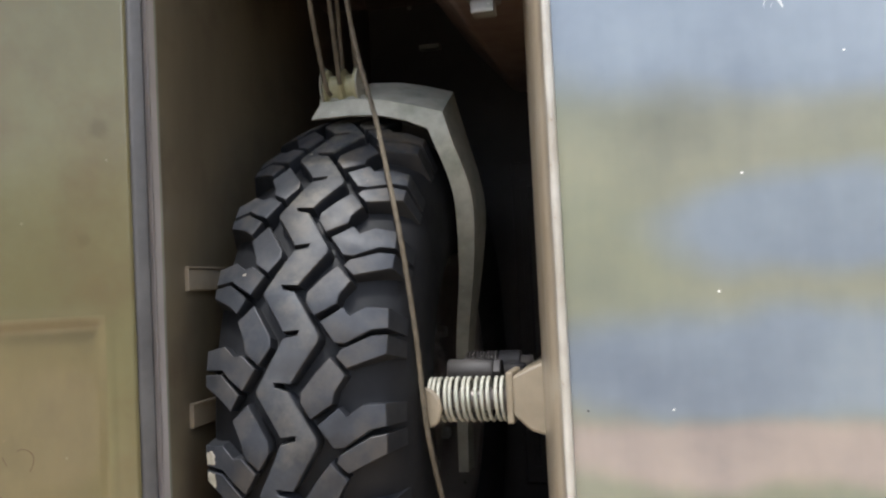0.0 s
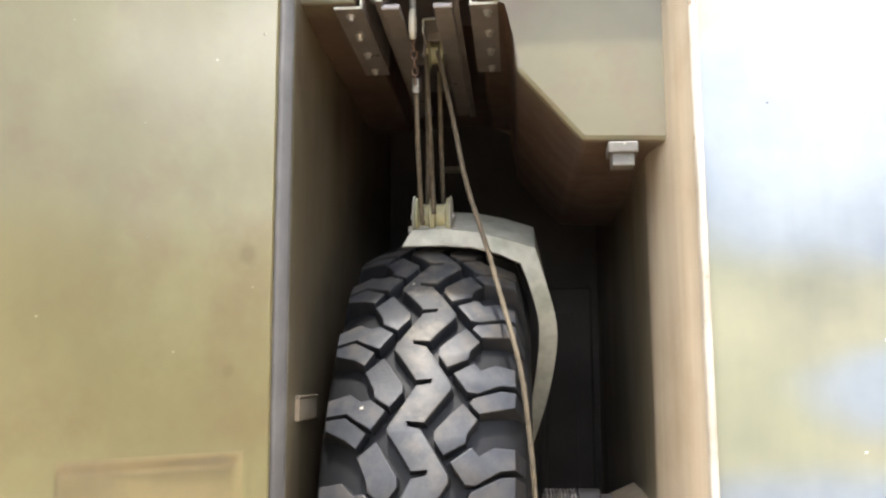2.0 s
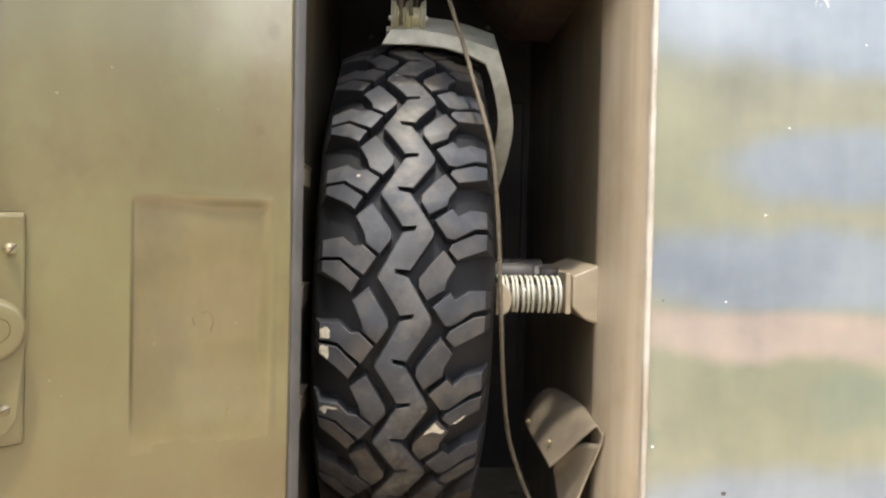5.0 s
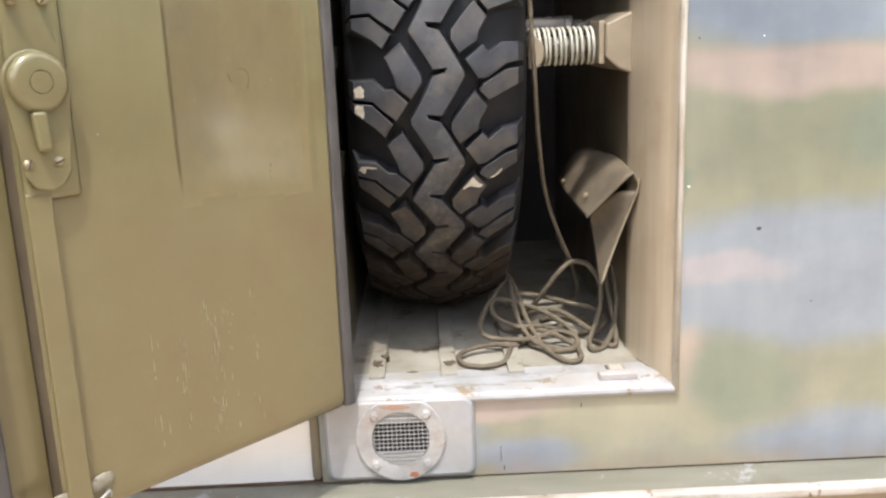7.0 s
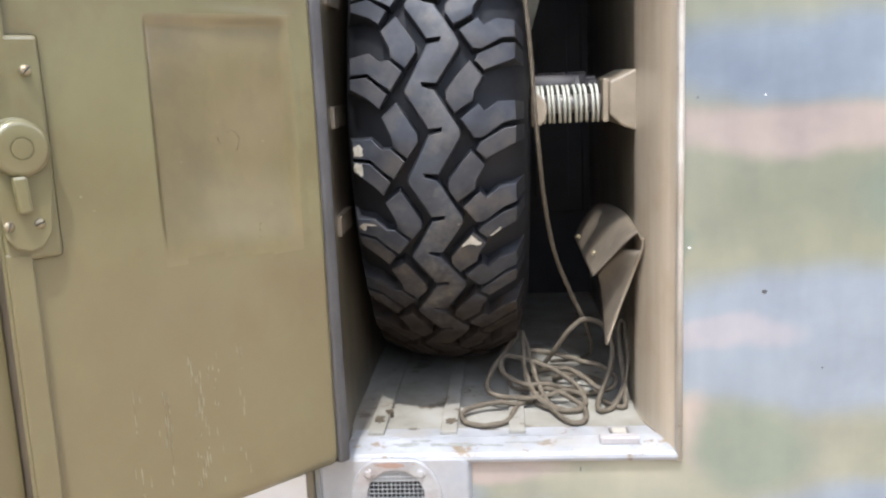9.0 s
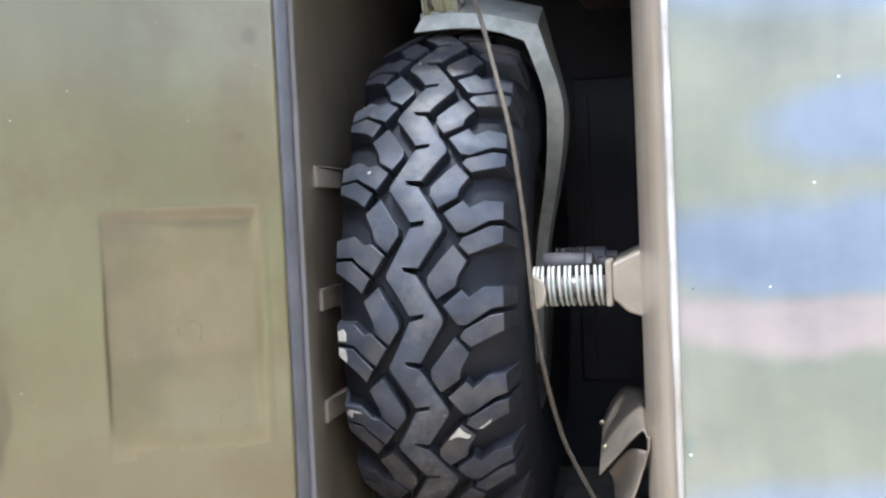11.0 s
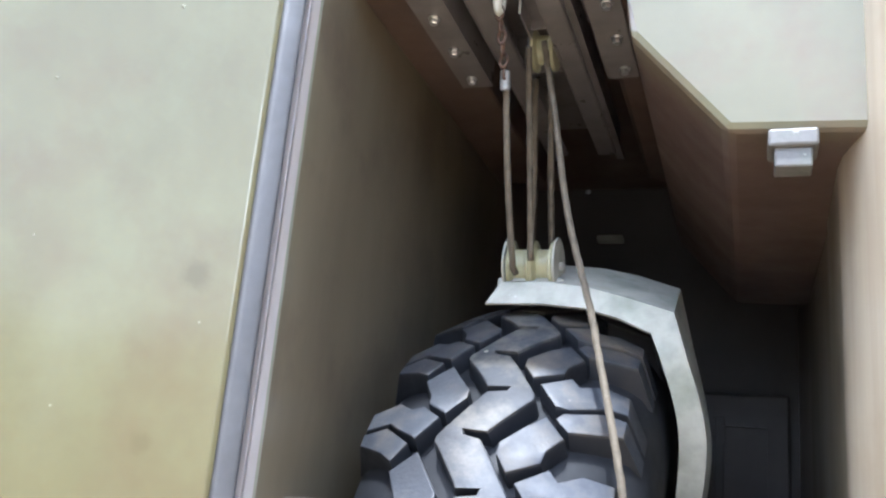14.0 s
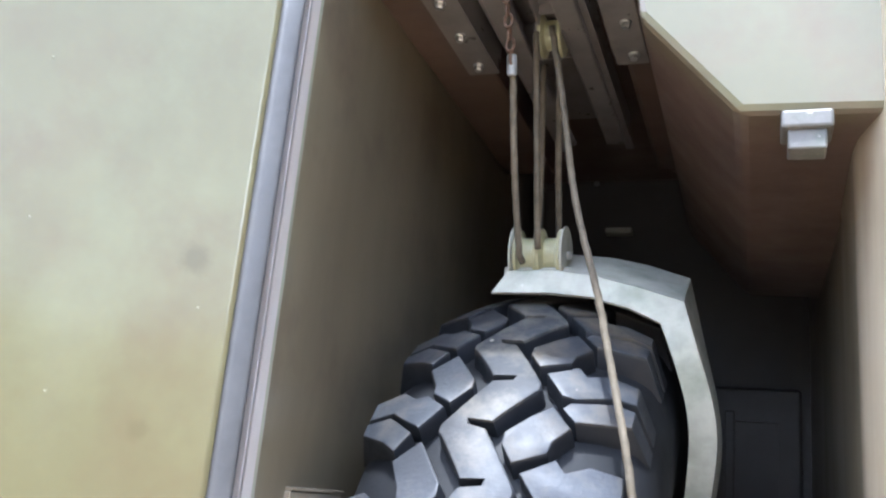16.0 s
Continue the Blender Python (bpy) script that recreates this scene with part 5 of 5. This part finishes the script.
grid = [[bm.verts.new(D @ Vector((s, door_depth(s, z), z))) for z in zs] for s in ss]
for a, b in zip(grid, grid[1:]):
    for i in range(len(zs) - 1):
        bm.faces.new((a[i], a[i + 1], b[i + 1], b[i]))
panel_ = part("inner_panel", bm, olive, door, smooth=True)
# recess faces get the paint that holds the ground's reflection
panel_.data.materials.append(recess_gleam_paint)
for p in panel_.data.polygons:
    q = D.inverted() @ p.center
    if 0.124 < q.x < 0.371 and q.z < 1.582 and q.z + 0.12 * (q.x - 0.25) + 0.02 * math.sin(14 * q.x) > 1.20:
        p.material_index = 1
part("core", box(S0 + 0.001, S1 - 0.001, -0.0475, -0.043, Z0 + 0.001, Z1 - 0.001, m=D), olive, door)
bm = bmesh.new()
rim_o = rounded(S0, S1, Z0, Z1, 0.012, 3)
a_ = [bm.verts.new(D @ Vector((x, -0.0055, z))) for x, z in rim_o]
c_ = [bm.verts.new(D @ Vector((x, -0.045, z))) for x, z in rim_o]
for k in range(len(a_)):
    bm.faces.new((a_[k], a_[(k + 1) % len(a_)], c_[(k + 1) % len(a_)], c_[k]))
# edge band in a darker mottled brown than the panel
part("edge_band", bm, mottled_edge, door)
part("flange", box(S1 + 0.001, 0.672, -0.048, -0.036, Z0 - 0.01, Z1 + 0.012, 0.003, m=D), olive, door)
part("outer_skin", box(0.0805, 0.716, -0.062, -0.0485, Z0 - 0.014, Z1 + 0.016, 0.004, m=D), camo, door)
def seal_bar(name, s0, s1, z0, z1, n0=-0.046, n1=0.004):
    part(name, box(s0, s1, n0, n1, z0, z1, 0.006, 3, m=D), seal_rubber, door, "grey rubber door seal", True)
seal_bar("seal_strip", 0.0550, 0.0795, Z0 - 0.004, Z1 + 0.018, -0.058, 0.0005)
seal_bar("seal_strip", 0.0805, 0.66, Z1 + 0.001, Z1 + 0.018)
seal_bar("seal_strip", 0.662, 0.712, Z0 - 0.008, Z1 + 0.018, -0.0355, -0.010)
# locking bar and its guide
part("locking_bar", box(0.564, 0.599, 0.004, 0.012, 0.80, 1.262, 0.003, m=D), olive, door)
part("locking_bar", box(0.564, 0.599, 0.004, 0.012, 1.54, 2.37, 0.003, m=D), olive, door)
def pad(s0, z0, ls, lz, tilt):
    """A low rounded pad of thick chipped paint on the door."""
    bm = bmesh.new()
    bmesh.ops.create_uvsphere(bm, u_segments=20, v_segments=10, radius=1.0)
    m = D @ Matrix.Translation((s0, 0.003, z0)) @ Matrix.Rotation(radians(tilt), 4, "Y") @ Matrix.Diagonal((ls, 0.0045, lz, 1))
    bmesh.ops.transform(bm, matrix=m, verts=bm.verts)
    return bm


guide = part("bar_guide", pad(0.548, 0.836, 0.021, 0.012, 14), dusty_grey, door, "chipped pale bar guide", True)
part("guide_pad", pad(0.612, 0.828, 0.023, 0.013, 10), dusty_grey, guide, smooth=True)
part("guide_clip", tube(bmesh.new(), [D @ Vector(p) for p in spline([(0.622, 0.008, 0.795), (0.606, 0.016, 0.800), (0.585, 0.020, 0.797), (0.566, 0.018, 0.803), (0.556, 0.014, 0.810)], 6)], 0.0026, 8), wire_steel, guide, "dull wire clip", True)
part("guide_clip", tube(bmesh.new(), [D @ Vector(p) for p in spline([(0.566, 0.012, 0.812), (0.552, 0.014, 0.818), (0.541, 0.012, 0.822), (0.540, 0.010, 0.812)], 6)], 0.0024, 8), wire_steel, guide, smooth=True)
for s, z in ((0.590, 0.808), (0.548, 0.802)):
    part("guide_screw", rod(D @ Vector((s, 0.006, z)), D @ Vector((s, 0.017, z)), 0.0065, 12, 0.003), old_grey, guide, smooth=True)
# lock
lock = part("lock_case", box(0.5225, 0.5985, 0.001, 0.012, 1.250, 1.550, 0.007, 3, m=D), olive, door)
LS = 0.5705
key = [(LS + 0.041 * math.cos(radians(a)), 1.402 + 0.041 * math.sin(radians(a))) for a in range(-12, 193, 12)]
key += [(LS - 0.043, 1.36), (LS - 0.034, 1.285), (LS - 0.022, 1.268), (LS - 0.003, 1.262), (LS + 0.015, 1.268), (LS + 0.027, 1.285), (LS + 0.036, 1.36)]
part("lock_plate", prism(key, 0.0125, 0.020, 0.003, D @ Matrix.Identity(4)), olive, lock)
m_lock = D @ Matrix.Translation((LS - 0.004, 0.0195, 1.402)) @ Matrix.Rotation(radians(90), 4, "Z")
boss = part("lock_boss", lathe([(0, 0.038), (0.006, 0.0378), (0.0095, 0.036), (0.012, 0.0325), (0.0125, 0.030), (0.0122, 0.0155), (0.011, 0.0150), (0.011, 0.0140), (0.0125, 0.0132), (0.0125, 0.002)], 48, m_lock), olive, lock, smooth=True)
boss.data.set_sharp_from_angle(angle=radians(50))
part("lever_stub", prism([(LS - 0.006, 1.366), (LS + 0.013, 1.366), (LS + 0.009, 1.316), (LS - 0.009, 1.316)], 0.0195, 0.033, 0.004, D @ Matrix.Identity(4)), olive, lock)
for s, z, turn_ in ((0.592, 1.300, 70), (0.553, 1.300, 20), (0.546, 1.503, 45), (0.585, 1.503, 10)):
    part("lock_screw", rod(D @ Vector((s, 0.012, z)), D @ Vector((s, 0.0235, z)), 0.0072, 16, 0.0028), brass, lock, "dull brass slotted screw", True)
    # shade of the slot, as a black strip on the head
    part("screw_slot", box(-0.0068, 0.0068, 0.0, 0.0007, -0.0009, 0.0009, m=D @ Matrix.Translation((s, 0.0233, z)) @ Matrix.Rotation(radians(turn_), 4, "Y")), void, lock)
part("upper_latch", box(0.537, 0.60, 0.002, 0.02, 1.978, 2.036, 0.005, m=D), old_grey, door, "grey metal upper latch")
part("upper_latch_pin", rod(D @ Vector((0.555, 0.019, 2.008)), D @ Vector((0.555, 0.028, 2.008)), 0.009, 14, 0.002), brass, door)

# scuffs low on the door
rng = random.Random(11)
for k in range(90):
    s, z, h = rng.choice((0.335, 0.332, 0.338, 0.345, 0.31, 0.315, 0.40, 0.395, 0.445, 0.265)) + rng.gauss(0, 0.004), rng.uniform(0.83, 1.05), rng.uniform(0.004, 0.026)
    w = rng.uniform(0.0003, 0.0009)
    bm = bmesh.new()
    pts = [(s, z), (s + w, z + h * 0.3), (s + w * 0.6, z + h * 0.8), (s, z + h), (s - w * 0.7, z + h * 0.7), (s - w, z + h * 0.2)]
    front = [bm.verts.new(D @ Vector((a, door_depth(a, c) + 0.0008, c))) for a, c in pts]
    rear = [bm.verts.new(D @ Vector((a, door_depth(a, c) - 0.0006, c))) for a, c in pts]
    bm.faces.new(front)
    bm.faces.new(rear[::-1])
    for i in range(6):
        bm.faces.new((front[i], front[(i + 1) % 6], rear[(i + 1) % 6], rear[i]))
    part("scuff", bm, scuff_paint, door, "pale vertical scuff")

# old stains in the door's paint, and a broad browner zone low on it
def tint_spot(m, centre, radius, colour, amount, grain=60.0):
    """A soft ragged tint in a paint, round a point of the world."""
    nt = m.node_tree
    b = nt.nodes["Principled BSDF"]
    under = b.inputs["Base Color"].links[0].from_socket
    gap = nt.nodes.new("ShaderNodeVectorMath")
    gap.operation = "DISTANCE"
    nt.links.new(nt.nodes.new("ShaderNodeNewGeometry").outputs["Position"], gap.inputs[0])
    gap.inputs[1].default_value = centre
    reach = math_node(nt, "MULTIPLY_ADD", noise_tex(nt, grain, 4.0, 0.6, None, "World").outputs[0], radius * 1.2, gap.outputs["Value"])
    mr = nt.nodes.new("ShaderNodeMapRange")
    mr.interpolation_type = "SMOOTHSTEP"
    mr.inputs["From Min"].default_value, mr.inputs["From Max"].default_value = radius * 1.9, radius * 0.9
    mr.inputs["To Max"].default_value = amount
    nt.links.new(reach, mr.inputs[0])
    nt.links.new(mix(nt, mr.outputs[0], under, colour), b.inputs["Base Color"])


tint_spot(olive, D @ Vector((0.124, 0, 1.852)), 0.016, (0.086, 0.070, 0.028), 0.75)
# browner towards the lower door
tint_spot(olive, D @ Vector((0.37, 0, 0.98)), 0.36, (0.121, 0.091, 0.045), 0.6, 7.0)
tint_spot(olive, D @ Vector((0.150, 0, 1.690)), 0.010, (0.086, 0.070, 0.028), 0.5)

# scratches in the middle of the recess
for path in ([(0.2430, 1.4005), (0.2370, 1.4030), (0.2285, 1.4000), (0.2225, 1.3930), (0.2215, 1.3840), (0.2240, 1.3760), (0.2262, 1.3700)], [(0.2610, 1.3960), (0.2585, 1.3890), (0.2555, 1.3825)]):
    part("scratch", tube(bmesh.new(), spline([D @ Vector((s, door_depth(s, z), z)) for s, z in path], 4), 0.0005, 5), rusty_steel, door, "thin dark scratch")

# small chips on the door
def door_chip(s, z, r, material, label):
    pts = [(s + r * (1 + 0.3 * math.sin(3 * a)) * math.cos(a), z + r * (1.2 + 0.3 * math.cos(2 * a)) * math.sin(a)) for a in (0.3, 1.0, 1.8, 2.6, 3.4, 4.2, 5.0, 5.7)]
    bm = bmesh.new()
    front = [bm.verts.new(D @ Vector((a, door_depth(a, c) + 0.0009, c))) for a, c in pts]
    rear = [bm.verts.new(D @ Vector((a, door_depth(a, c) - 0.0006, c))) for a, c in pts]
    bm.faces.new(front)
    for i in range(8):
        bm.faces.new((front[i], front[(i + 1) % 8], rear[(i + 1) % 8], rear[i]))
    part("paint_chip", bm, material, door, label)


for k in range(14):
    door_chip(rng.uniform(0.10, 0.5), rng.uniform(1.2, 2.3), rng.uniform(0.0007, 0.0018), scuff_paint, "tiny pale chip")

# ---- ground ----
bm = bmesh.new()
g = [bm.verts.new(p) for p in ((-400, -400, 0), (400, -400, 0), (400, 400, 0), (-400, 400, 0))]
bm.faces.new(g)
tagged(part("ground", bm, dirt), "pale dry sandy ground beside the vehicle", "ground", kind="structure")

# unseen plain walls added behind the viewer to cut low sky light and reflections
tagged(part("wall_yard", box(9.0, 9.3, -7.0, 1.0, 0.0, 3.6), plaster), "unseen plain wall added to darken low reflections", "wall", kind="structure")
tagged(part("wall_far", box(-16, 8.9, -7.3, -7.0, 0.0, 3.6), plaster), "unseen plain wall added to block low sky light", "wall", kind="structure")
